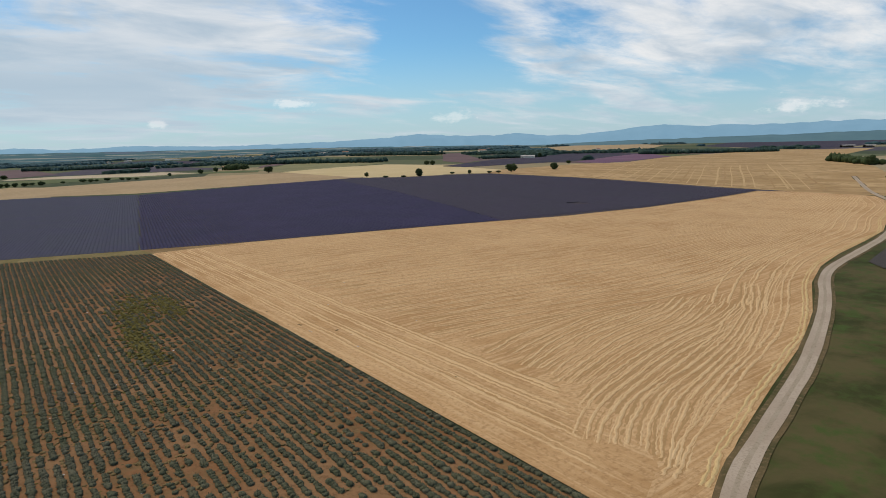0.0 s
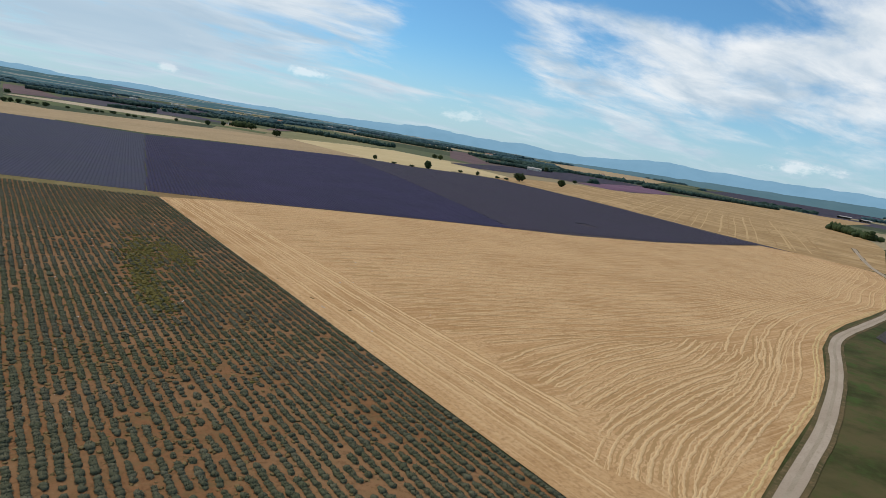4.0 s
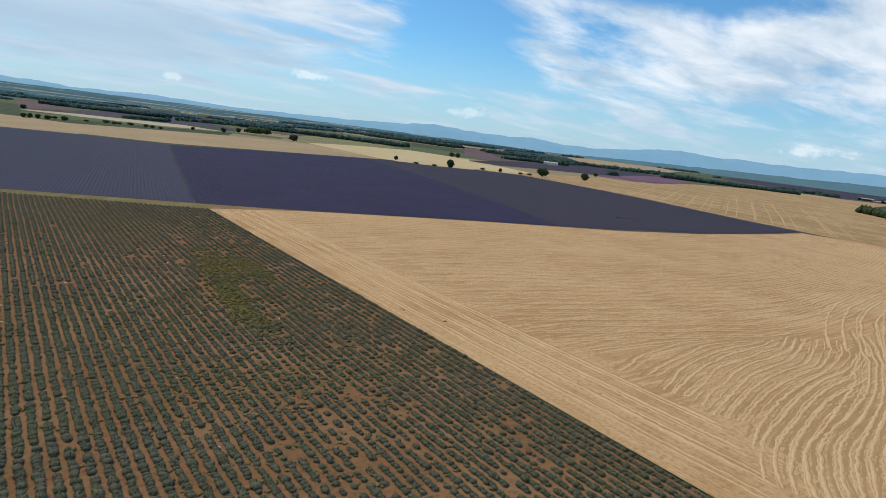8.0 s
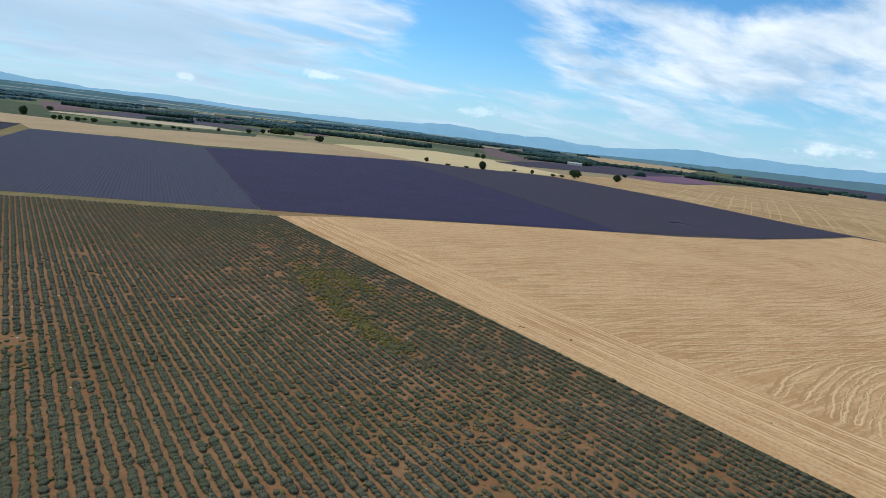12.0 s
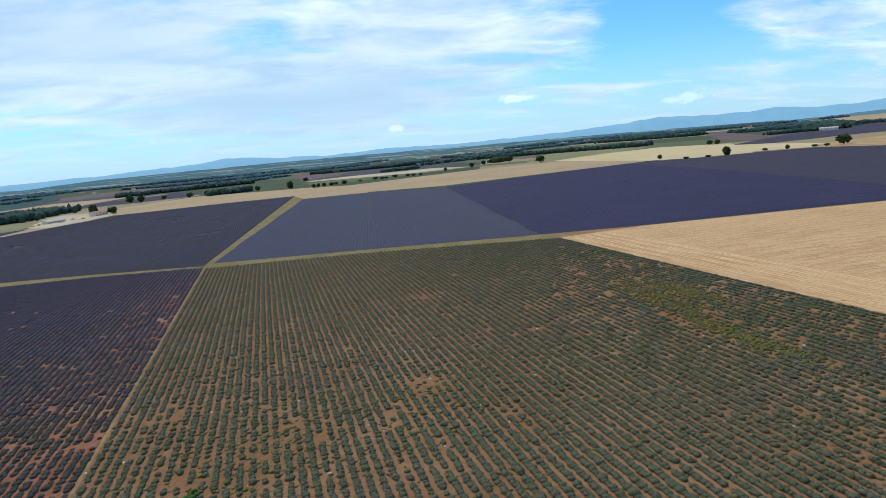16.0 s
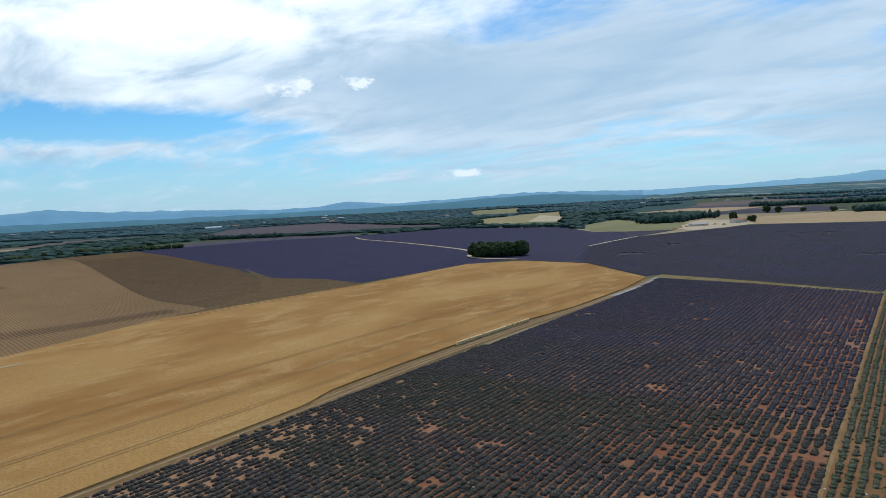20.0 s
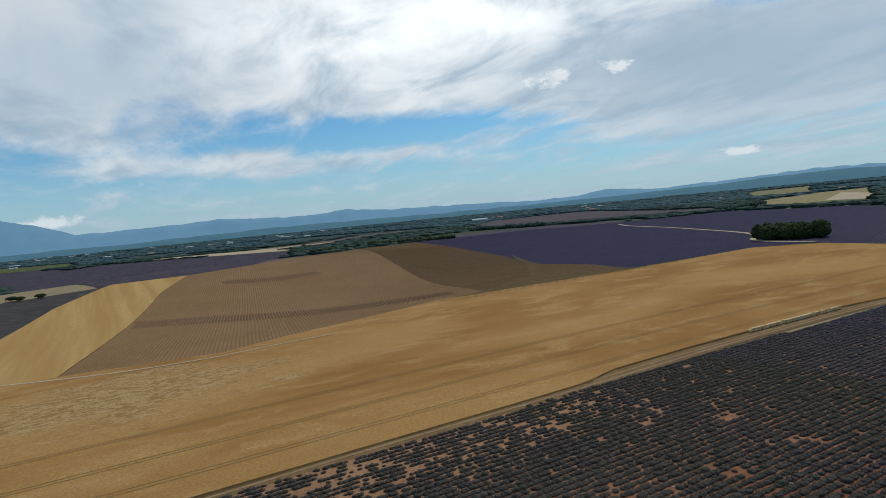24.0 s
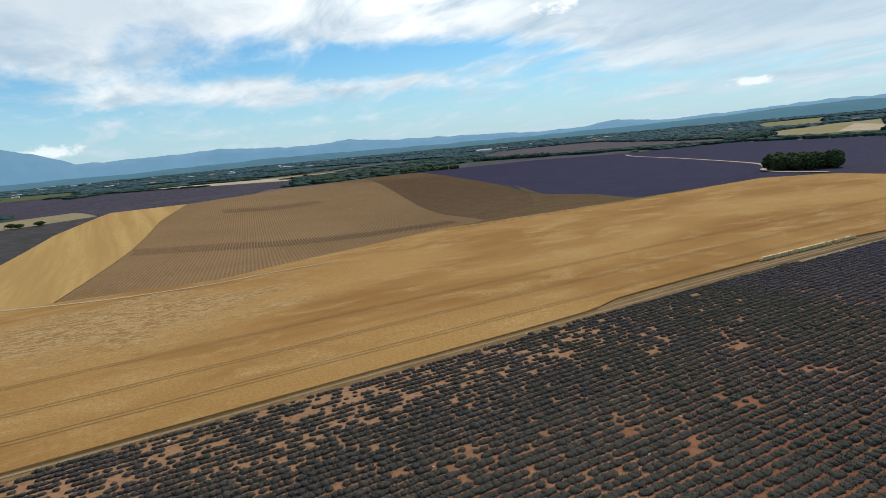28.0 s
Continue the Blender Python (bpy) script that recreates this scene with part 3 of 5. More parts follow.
stubble_field = field("field_stubble", STUBBLE, M_STUBBLE, "pale harvested wheat stubble with straw lines", "stubble field", 20, 0.17)
field("field_headland", [(55, 40), (55, 295.5), (77, 293), (77, 60), (68, 46)], M_HEADLAND, "trodden stubble along the lavender", "stubble field", 20, 0.185)
ROAD = [(30, 8), (48, 24), (69, 36), (98, 44), (121, 50), (153, 60.5), (175, 69), (189, 75), (204, 80), (220, 83), (247, 86.5), (284, 92), (331, 103), (420, 130),
        (520, 180), (640, 235)]
field("field_meadow", [(20, -160), (22, 14), (46, 32), (66, 43), (96, 51), (150, 67), (186, 81), (218, 90), (282, 98), (329, 109), (418, 136), (516, 186), (700, 230), (900, 150),
                       (700, -160)], M_GRASS, "dark green meadow beside the gravel road", "meadow", 25, 0.10)


def wall_along(name, line, tall, mat, label):
    """An upright ragged edge along a line."""
    pts = smooth_line(line, 3.0)
    z = land(pts[:, 0], pts[:, 1])
    m = len(pts)
    verts = [(p[0] + 0.12, p[1], a + 0.05) for p, a in zip(pts, z)] + [(p[0], p[1], a + tall - 0.03) for p, a in zip(pts, z)]
    tagged(mesh_object(name, verts, [(i, i + 1, m + i + 1, m + i) for i in range(m - 1)], mat, True), label, "crop edge", kind="structure")


def ribbon(name, line, half, mat, lift, label, category, parent=None, step=4.0):
    """A strip of even width along a line, laid over the land."""
    pts = smooth_line(line, step)
    verts, faces = [], []
    for i, p in enumerate(pts):
        d = (pts[min(i + 1, len(pts) - 1)] - pts[max(i - 1, 0)])
        n = np.array((-d[1], d[0])) / max(np.hypot(*d), 1e-6)
        w = half * (1 + 0.12 * noise.noise((p[0] * 0.11, p[1] * 0.11, 3.0)))
        for k in (-1, -0.35, 0.35, 1):
            q = p + n * w * k
            verts.append((q[0], q[1], float(land(*q)) + lift))
        if i:
            for k in range(3):
                faces.append((4 * i - 4 + k, 4 * i - 3 + k, 4 * i + 1 + k, 4 * i + k))
    ob = mesh_object(name, verts, faces, mat, True, parent)
    return tagged(ob, label, category, kind="" if parent else "structure")


def smooth_line(line, step):
    """Evenly spaced points of a smooth line through the given ones."""
    p = np.array([line[0], *line, line[-1]], float)
    out = []
    for i in range(1, len(p) - 2):
        a, b, c, d = p[i - 1:i + 3]
        for k in np.linspace(0, 1, max(2, int(np.hypot(*(c - b)) / step)), endpoint=False):
            out.append(0.5 * (2 * b + (c - a) * k + (2 * a - 5 * b + 4 * c - d) * k ** 2 + (3 * b - a - 3 * c + d) * k ** 3))
    out.append(p[-1])
    return np.array(out)


ribbon("verge_road", ROAD, 2.35, M_VERGE_DARK, 0.21, "scruffy grass verge along the gravel road", "verge")
ribbon("road", ROAD, 1.5, M_ROAD, 0.27, "winding pale gravel farm road", "road")
ribbon("road_crown", ROAD, 0.35, M_CROWN, 0.276, "worn dusty crown of the gravel road", "road")

WHEAT = [(-199, -160), (-200, 31), (-201.8, 90), (-202.7, 130), (-203.5, 148), (-204.8, 154), (-207.3, 162), (-208.6, 190), (-208.8, 220), (-208, 268), (-204, 300), (-204, 360), (-209, 406), (-279, 480), (-344, 497), (-380, 468), (-378, 347), (-386, 280), (-395, 211), (-361, 114), (-348, 87), (-359, 29), (-360, 10), (-352, -60), (-345, -160)]
field("field_wheat", WHEAT, M_WHEAT, "ripe brown-gold standing wheat field", "wheat field", 25, 0.6)
wall_along("wheat_edge", WHEAT[:13], 0.65, M_WHEAT_EDGE, "brown standing edge of the wheat")
EDGE_PATH = [(-197.8, -160), (-198.9, 31), (-200.5, 90), (-201.1, 130), (-201.6, 150), (-202.6, 175), (-203.4, 205), (-202.9, 250), (-201.0, 300), (-201.2, 360), (-205, 404)]
ribbon("verge_near", EDGE_PATH, 1.9, M_VERGE_BROWN, 0.20, "thin strip of dry grass along the wheat", "verge")
ribbon("verge_wheat", [(-203.6, 152), (-205, 165), (-205.6, 190), (-205.6, 220), (-204.8, 262), (-202, 300), (-202, 360), (-206, 404)], 2.4, M_VERGE_BROWN, 0.22, "trampled dry grass along the wheat", "verge")
ribbon("track_wheat", EDGE_PATH, 0.38, M_TRACK, 0.27, "pale earth track beside the standing wheat", "track")
ribbon("track_wheat_far", [(-204.2, 156), (-205.0, 172), (-205.2, 205), (-204.6, 250), (-202.6, 300), (-202.7, 360)], 0.3, M_TRACK, 0.29, "second wheel line of the earth track", "track")
ribbon("path_tilled", [(-361, 11), (-349, 36), (-343, 53), (-339, 80), (-342, 107), (-343, 134)], 0.9, M_PALE, 0.72, "thin pale path between wheat and tilled land", "path")
ribbon("path_lavender", [(-900, 850), (-828, 798), (-668, 718), (-494, 614), (-440, 560), (-425, 535), (-400, 515), (-355, 506)], 2.4, M_PALE, 0.9,
       "white gravel path through purple lavender", "path")
ribbon("path_sandy", [(-351, 644), (-353, 700), (-351, 781)], 2.0, M_PALE, 0.5, "sandy path between lavender fields", "path")
for x in (-213.5, -215.2, -229.5, -231.2, -249.5, -251.2):
    ribbon("wheel_track", [(x + 6, -150), (x + 2, 30), (x, 140), (x - 1, 225), (x + 1, 300), (x + 2, 380)], 0.17, M_WHEEL, 0.66, "wheel track pressed into ripe wheat", "wheel track")
TILLED, TILL_HEADING = [(-359, 29), (-510, 58), (-658, 87), (-774, 121), (-839, 200), (-1066, 382), (-1138, 449), (-723, 330), (-492, 264), (-401, 246), (-395, 211), (-361, 114), (-348, 87)], -79.0
field("ground_hill", [*[(-359, 29), (-510, 58), (-658, 87), (-774, 121), (-839, 200), (-1066, 382), (-1138, 449), (-723, 330), (-492, 264), (-401, 246), (-395, 211), (-361, 114), (-348, 87)], (-346, -110), (-480, -120), *[(-510, -9), (-624, 12), (-754, 51), (-774, 121), (-658, 87), (-510, 58), (-359, 29), (-360, 10)][:3]], M_BROWN, "brown ground between the hillside fields", "ground", 15, 0.1)
field("field_tilled", TILLED, M_BROWN, "brown hillside planted in fine rows", "field", 9, 0.3)
DARK_HILL, OLIVE_HILL = [(-1138, 449), (-1155, 570), (-625, 416), (-541, 376), (-387, 351), (-391, 284), (-401, 246), (-492, 264), (-723, 330)], [(-646, 435), (-504, 367), (-442, 367), (-375, 344), (-374, 283), (-377, 232), (-386, 212), (-416, 268), (-439, 309), (-522, 367)]
field("field_tilled_dark", DARK_HILL, M_BROWN_DARK, "dark brown tilled hillside", "field", 9, 0.35)
field("field_gold", [*[(-510, -9), (-624, 12), (-754, 51), (-774, 121), (-658, 87), (-510, 58), (-359, 29), (-360, 10)], (-346, -110), (-440, -135), (-480, -120)], M_WHEAT_GOLD, "strip of golden wheat over a hill", "wheat field", 15, 0.45)
field("field_low_lavender", [*[(-686, -30), (-735, 41), (-754, 51), (-624, 12), (-510, -9)], (-482, -122), (-560, -150), (-660, -130)], M_LAV_DULL, "dull lavender behind the golden strip", "lavender field", 25, 0.3)
field("field_valley_lavender", [(-2540, -266), (-1884, -26), (-1911, 56), (-1449, 421), (-1181, 337), (-839, 200), (-774, 121), (-754, 51), (-735, 41), (-1613, -151)], M_LAV_FLAT, "lavender field down in the valley", "lavender field", 50, 0.4)
field("field_valley_tan", [(-1976, 50), (-1849, 257), (-1699, 416), (-1404, 427), (-1575, 310)], M_PALE, "narrow pale stubble strip in the valley", "field", 50, 0.9)
LAV_WEST = [(-1155, 570), (-625, 416), (-496, 366), (-387, 351), (-380, 468), (-359, 504), (-283, 486), (-340, 615), (-353, 644), (-356, 780), (-412, 886), (-465, 903), (-514, 963), (-590, 1062), (-873, 1108), (-957, 900), (-1095, 792)]
field("field_west_lavender", LAV_WEST, M_FAR_SOIL, "soil under wide purple lavender field", "soil", 25, 0.2)
field("field_north_lavender", [(-512, 965), (-463, 905), (-409, 888), (-343, 910), (-351, 781), (-351, 644), (-356, 644)], M_LAV_FLAT, "purple lavender beyond a sandy path", "lavender field", 25, 0.25)
field("field_farm_yard", [(-361, 943), (-387, 1130), (-387, 1194), (-323, 1162), (-266, 1020), (-287, 943), (-314, 882)], M_PALE, "bare pale farm yard", "yard", 25, 0.3)
field("field_olive", [(-571, 1085), (-594, 1314), (-461, 1152), (-376, 1078), (-349, 908), (-409, 888), (-472, 924)], M_OLIVE, "olive-coloured dry pasture", "pasture", 25, 0.3)
field("field_tan_strip", [(-361, 1085), (-253, 997), (-26, 935), (-19, 843), (55, 802), (90, 1017), (16, 1165), (-196, 1379), (-310, 1236)], M_TAN, "tan stubble strip behind the lavender", "field", 25, 0.25)
field("field_far_lavender", [(-438, 1404), (-454, 1617), (-274, 1789), (-202, 1579), (-218, 1421), (-336, 1421)], M_LAV_FLAT, "thin far lavender field", "lavender field", 50, 0.4)
field("field_far_tan", [(-700, 1710), (-623, 1977), (-397, 1891), (-454, 1617), (-438, 1404), (-524, 1681)], M_TAN, "far tan stubble field", "field", 50, 0.35)
field("field_olive_far", [(-899, 1174), (-1116, 1545), (-1167, 1956), (-1115, 2113), (-780, 1442), (-780, 1353), (-820, 1243)], M_OLIVE_TAN, "far olive pasture on a rise", "pasture", 50, 0.4)
field("field_green_far", [(-842, 1202), (-780, 1353), (-748, 1377), (-621, 1121), (-779, 1177)], M_GREEN, "far green crop beyond the lavender", "field", 50, 0.5)
field("field_worn_stubble", [(513, 603), (578, 648), (745, 652), (804, 615), (1056, 700), (1631, 775), (1604, 664), (1734, 594), (1080, 425), (775, 264), (687, 225), (484, 157), (499, 248)], M_STUBBLE_FAR, "worn stubble field with wheel marks", "stubble field", 25, 0.2)
field("field_pink", [(785, 706), (780, 629), (854, 642), (1056, 700), (1293, 929), (1046, 829)], M_PINK, "pinkish fading lavender field", "lavender field", 25, 0.35)
field("field_mid_lavender", [(624, 847), (615, 772), (824, 741), (1046, 822), (1244, 886), (1297, 1010), (1251, 1144), (1032, 1025), (868, 990)], M_LAV_FLAT, "dark lavender field behind the stubble", "lavender field", 25, 0.3)
field("field_gold_far", [(2309, 2292), (1306, 1206), (1538, 1115), (2872, 1939), (4554, 3674)], M_TAN, "far golden stubble field", "field", 50, 0.4)
field("field_east_lavender", [(2248, 1363), (1742, 824), (1836, 693), (2901, 959), (4910, 1625), (4951, 2094), (3990, 2171)], M_LAV_FLAT, "long lavender field near the woods", "lavender field", 50, 0.4)
field("field_tan_long", [(11, 856), (132, 747), (302, 722), (391, 713), (443, 904), (397, 994), (290, 1070), (192, 1072), (15, 1061)], M_TAN, "long tan stubble strip", "field", 25, 0.22)
field("field_bright_wheat", [(410, 1027), (525, 1069), (645, 1066), (657, 890), (464, 630), (386, 682)], M_WHEAT_BRIGHT, "bright pale wheat field", "wheat field", 25, 0.3)
field("field_bright_corner", [(610, 828), (615, 772), (578, 648), (513, 603), (479, 650)], M_WHEAT_BRIGHT, "bright pale wheat corner", "wheat field", 25, 0.26)
field("field_olive_slope", [(417, 1159), (622, 1477), (705, 1325), (670, 1119), (512, 1043), (410, 1027)], M_OLIVE, "olive-green pasture", "pasture", 50, 0.3)
field("field_green_strip", [(16, 1120), (76, 1203), (214, 1192), (325, 1197), (393, 1093), (430, 1178), (351, 1290), (162, 1387), (22, 1406)], M_GREEN, "green pasture strip with bushes", "pasture", 50, 0.3)
field("field_pale_strip", [(39, 1554), (127, 1558), (308, 1420), (333, 1227), (227, 1263), (23, 1492)], M_PALE, "pale stubble strip behind the pasture", "field", 50, 0.4)
field("field_mauve_left", [(45, 2549), (118, 2543), (143, 1746), (47, 1626), (27, 1675)], M_MAUVE, "brown-purple field beyond the pasture", "field", 50, 0.3)
field("field_mauve_mid", [(462, 1284), (539, 1456), (703, 1647), (727, 1531), (632, 1501)], M_MAUVE, "brown-purple field behind the olive slope", "field", 50, 0.3)
field("field_mauve_east", [(1270, 1721), (1333, 1704), (863, 1028), (724, 909), (775, 1051)], M_MAUVE, "brown-purple field beside the wheat", "field", 50, 0.3)
field("field_lavender_plain", [(417, 3214), (670, 3308), (660, 2303), (552, 1989), (523, 2586)], M_LAV_FLAT, "thin lavender strip on the plain", "lavender field", 50, 0.35)
field("field_tan_plain", [(1364, 2504), (1523, 2434), (1394, 1917), (1138, 1819)], M_TAN, "far tan strip on the plain", "field", 50, 0.35)
field("field_olive_tilled", OLIVE_HILL, M_OLIVE_SOIL, "olive-brown tilled slope under the lavender", "field", 9, 0.42)
BANDS = [[(-672, 140), (-664, 190), (-690, 240), (-712, 236), (-694, 188), (-700, 142)],
         [(-490, 58), (-460, 105), (-437, 135), (-420, 170), (-412, 235), (-436, 240), (-452, 178), (-474, 140), (-500, 108), (-524, 62)]]
for k in range(22):
    x, y = 512 + 4 * math.sin(k * 2.3), 205 + 10.5 * k + 3 * math.sin(k * 1.3)
    far = 0.45 + 0.55 * abs(math.sin(k * 1.7))
    ribbon("wheel_mark", [(x, y), (x + 95 * far, y + 52 * far), (x + 200 * far, y + 112 * far), (x + 300 * far, y + 166 * far)], 0.5 if k % 3 else 0.9, M_MARK if k % 4 else M_STUBBLE_DULL, 0.3,
           "dark wheel mark across worn stubble" if k % 4 == 0 else "pale wheel mark across worn stubble", "wheel mark", step=9.0)
ribbon("gravel_corner", [(-203.5, 408), (-200.5, 385), (-200, 360), (-200.5, 335)], 1.4, M_GREY_GRAVEL, 0.33, "grey gravel patch at the field corner", "gravel")
field("field_dark_patch", [(226, 77), (256, 82), (311, 91), (420, 105), (400, 80), (300, 62), (223, 62), (218, 70)], M_LAV_DARK, "corner of dark lavender by the road", "lavender field", 20, 0.3)
forest_edge = [(-r * math.sin(radians(a)) - 50, r * math.cos(radians(a)) + 50) for a, r in
               ((16, 2300), (22, 1650), (30, 1500), (40, 1750), (55, 2000), (70, 2150), (85, 2600), (118, 2600), (118, 4350), (95, 4350), (75, 4350), (55, 4350), (35, 4350), (16, 4350))]
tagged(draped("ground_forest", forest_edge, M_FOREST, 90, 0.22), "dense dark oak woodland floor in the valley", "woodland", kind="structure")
field("field_forest_pasture", [(-1832, 2524), (-1961, 2760), (-1837, 3057), (-1230, 1998), (-1262, 1881), (-1388, 1903)], M_OLIVE, "pale pasture between the western woods", "pasture", 50, 0.5)
field("field_pale_wedge", [(-819, 1338), (-1044, 1813), (-808, 1540), (-717, 1299)], M_PALE, "pale stubble wedge beside the hay field", "field", 50, 0.6)
VINES = [(-2240, -235), (-2020, -20), (-2419, -40), (-2716, -285)]
field("field_vineyard", VINES, M_TAN, "tan soil between far vines", "field", 50, 0.6)
field("field_grey_mauve", [(-1441, 805), (-1306, 964), (-1055, 1125), (-916, 1161), (-1018, 1298), (-1205, 1332), (-1864, 1643), (-1944, 1469), (-1953, 1276)], M_STRIP_MAUVE, "flat grey-mauve field behind the hedge", "field", 50, 0.35)


# ---------------------------------------------------------------- lavender rows
def bush_template(sides, rings, rng):
    """A low dome: rings of points and a top."""
    verts, faces = [], []
    for j in range(rings):
        a = j / rings * math.pi / 2
        for i in range(sides):
            b = (i + 0.5 * (j % 2)) / sides * math.tau
            w = math.cos(a) ** 0.6 * (1.0 + 0.10 * (j == 1))
            verts.append((w * math.cos(b), w * math.sin(b), math.sin(a)))
    verts.append((0, 0, 1.0))
    for j in range(rings - 1):
        for i in range(sides):
            p, q = j * sides + i, j * sides + (i + 1) % sides
            faces += [(p, q, q + sides), (p, q + sides, p + sides)]
    top = (rings - 1) * sides
    faces += [(top + i, top + (i + 1) % sides, len(verts) - 1) for i in range(sides)]
    return np.array(verts), np.array(faces)


def tuft_template(sides, blades, rng):
    """A lavender bush: a low uneven dome with a brush of stalks standing out of it."""
    verts, faces = [], []
    for up, wide in ((0.0, 0.92), (0.62, 0.86)):
        for i in range(sides):
            b = (i + up) / sides * math.tau
            verts.append((wide * math.cos(b), wide * math.sin(b), up))
    verts.append((0, 0, 0.95))
    for i in range(sides):
        p, q = i, (i + 1) % sides
        faces += [(p, q, q + sides), (p, q + sides, p + sides), (p + sides, q + sides, 2 * sides)]
    for k in range(blades):
        b, tilt = k * 2.39996 + rng.uniform(-0.3, 0.3), math.sqrt((k + 0.5) / blades) * 1.25
        out = np.array((math.sin(tilt) * math.cos(b), math.sin(tilt) * math.sin(b), math.cos(tilt)))
        side = np.array((-math.sin(b), math.cos(b), 0.0)) * 0.17
        foot, tip = out * 0.62, out * rng.uniform(1.10, 1.36)
        m = len(verts)
        verts += [tuple(foot - side), tuple(foot + side), tuple(tip)]
        faces.append((m, m + 1, m + 2))
    return np.array(verts), np.array(faces)


def many(name, centres, sizes, template, rng, mat, jitter=0.13, smooth_shade=True):
    """One mesh of many bushes or clumps: centres and sizes are rows of three."""
    tv, tf = template
    k, n = len(centres), len(tv)
    turn = rng.uniform(0, math.tau, k)
    c, s = np.cos(turn)[:, None], np.sin(turn)[:, None]
    v = np.repeat(tv[None], k, 0) * (1 + rng.normal(0, jitter, (k, n, 1)))
    v = np.stack([v[..., 0] * c - v[..., 1] * s, v[..., 0] * s + v[..., 1] * c, v[..., 2]], -1) * sizes[:, None, :] + centres[:, None, :]
    f = (tf[None] + (np.arange(k) * n)[:, None, None]).reshape(-1, 3)
    me = bpy.data.meshes.new(name)
    me.vertices.add(k * n)
    me.vertices.foreach_set("co", v.ravel())
    me.loops.add(len(f) * 3)
    me.loops.foreach_set("vertex_index", f.ravel().astype(np.int32))
    me.polygons.add(len(f))
    me.polygons.foreach_set("loop_start", np.arange(0, len(f) * 3, 3, dtype=np.int32))
    me.update(calc_edges=True)
    if smooth_shade:
        me.shade_smooth()
    me.materials.append(mat)
    return new(name, me)


def value_noise(x, y, scale, seed):
    """Smooth noise between 0 and 1 at many points."""
    r = np.random.default_rng(seed).random((256, 256))
    u, v = np.asarray(x) / scale + 1000, np.asarray(y) / scale + 1000
    i, j = np.floor(u).astype(int), np.floor(v).astype(int)
    a, b = u - i, v - j
    a, b = a * a * (3 - 2 * a), b * b * (3 - 2 * b)
    g = lambda p, q: r[p % 256, q % 256]
    return (g(i, j) * (1 - a) + g(i + 1, j) * a) * (1 - b) + (g(i, j + 1) * (1 - a) + g(i + 1, j + 1) * a) * b


ROW = 1.72  # metres between rows


def lavender_rows(outline, mat, bare, y_from, y_fine, near_box, label, group, seed, thin, width, worn, weak, sparse):
    """Rows of bushes along y, each row a thing of its own; small gaps where plants have died.
    Plants die more where y is under worn, and stay small in the weak places. The plants in near_box are parts of their row one by one, the many others stay joined."""
    rng = np.random.default_rng(seed)
    fine, coarse = tuft_template(7, 22, rng), tuft_template(6, 8, rng)
    single = []
    for k in range(6):
        o = many("bush", np.zeros((1, 3)), np.ones((1, 3)), fine, rng, mat, 0.13, False)
        single.append(o.data)
        bpy.data.objects.remove(o)
    xs = [p[0] for p in outline]
    for x in np.arange(max(xs) - 0.45 - ROW * int((max(xs) - min(xs)) / ROW), max(xs), ROW):
        ys = np.arange(y_from, 420, 0.80)
        ys = ys + rng.normal(0, 0.10, len(ys))
        px = np.full(len(ys), x) + rng.normal(0, 0.06, len(ys)) + 0.35 * (value_noise(np.full(len(ys), x), ys, 30, seed + 5) - 0.5)
        keep = inside(outline, px, ys) & inside(outline, px, ys + 0.8)
        gap = value_noise(px * 1.5, ys, 1.7, seed) * 0.66 + value_noise(px, ys, 16, seed + 1) * 0.22 + value_noise(px, ys, 60, seed + 9) * 0.12
        limit = thin - 0.035 * smooth(worn + 60, worn - 60, ys)
        vigour = np.ones(len(ys))
        for bx, by, rx, ry, amount in weak:
            vigour = vigour - amount * np.exp(-((px - bx) / rx) ** 2 - ((ys - by) / ry) ** 2)
        chance = smooth(0.0, -0.08, gap - limit + 0.12 * (1 - vigour)) * 0.985
        for bx, by, rx, ry, amount in bare:
            d = ((px - bx) / rx) ** 2 + ((ys - by) / ry) ** 2
            chance *= 1 - ((0.9 if amount > 0.84 else 0.5) * amount * np.exp(-d * d) * (0.1 + 1.1 * value_noise(px * 1.4, ys, 3.0, seed + 3))).clip(0, 1)
        for bx, by, rx, ry, amount in sparse:  # many single plants missing
            lobe = np.exp(-(((px - bx) / rx) ** 2 + ((ys - by) / ry) ** 2) ** 2)
            chance *= 1 - amount * lobe * smooth(0.52, 0.64, value_noise(px * 1.3, ys, 2.1, seed + 12) * 0.8 + value_noise(px, ys, 11, seed + 13) * 0.2)
        keep &= rng.random(len(ys)) < chance
        if keep.sum() < 3:
            continue
        px, ys, chance, vigour = px[keep], ys[keep], chance[keep], vigour[keep]
        size = rng.normal(1.0, 0.11, len(ys)).clip(0.65, 1.3) * (0.66 + 0.34 * chance) * vigour
        centre = np.stack([px, ys, land(px, ys) + 0.08], 1)
        far = 1 + 0.10 * smooth(120, 230, ys)
        sizes = np.stack([0.50 * width * size * far, 0.80 * size * far, 0.48 * size], 1)
        row = new("lavender_row")
        row.location = (x, float(ys[0]), float(land(x, ys[0])))
        tagged(row, label, "lavender row", group)
        x0, x1, y0, y1 = near_box
        own = (px > x0) & (px < x1) & (ys > y0) & (ys < y1)
        near = (ys > 45) & (ys < y_fine) & ~own
        for m, t in ((near, fine), (~near & ~own, coarse)):
            if m.any():
                b = many("bushes", centre[m] - np.array(row.location), sizes[m], t, rng, mat, 0.13, False)
                b.parent = row
                tagged(b, kind="stuff")
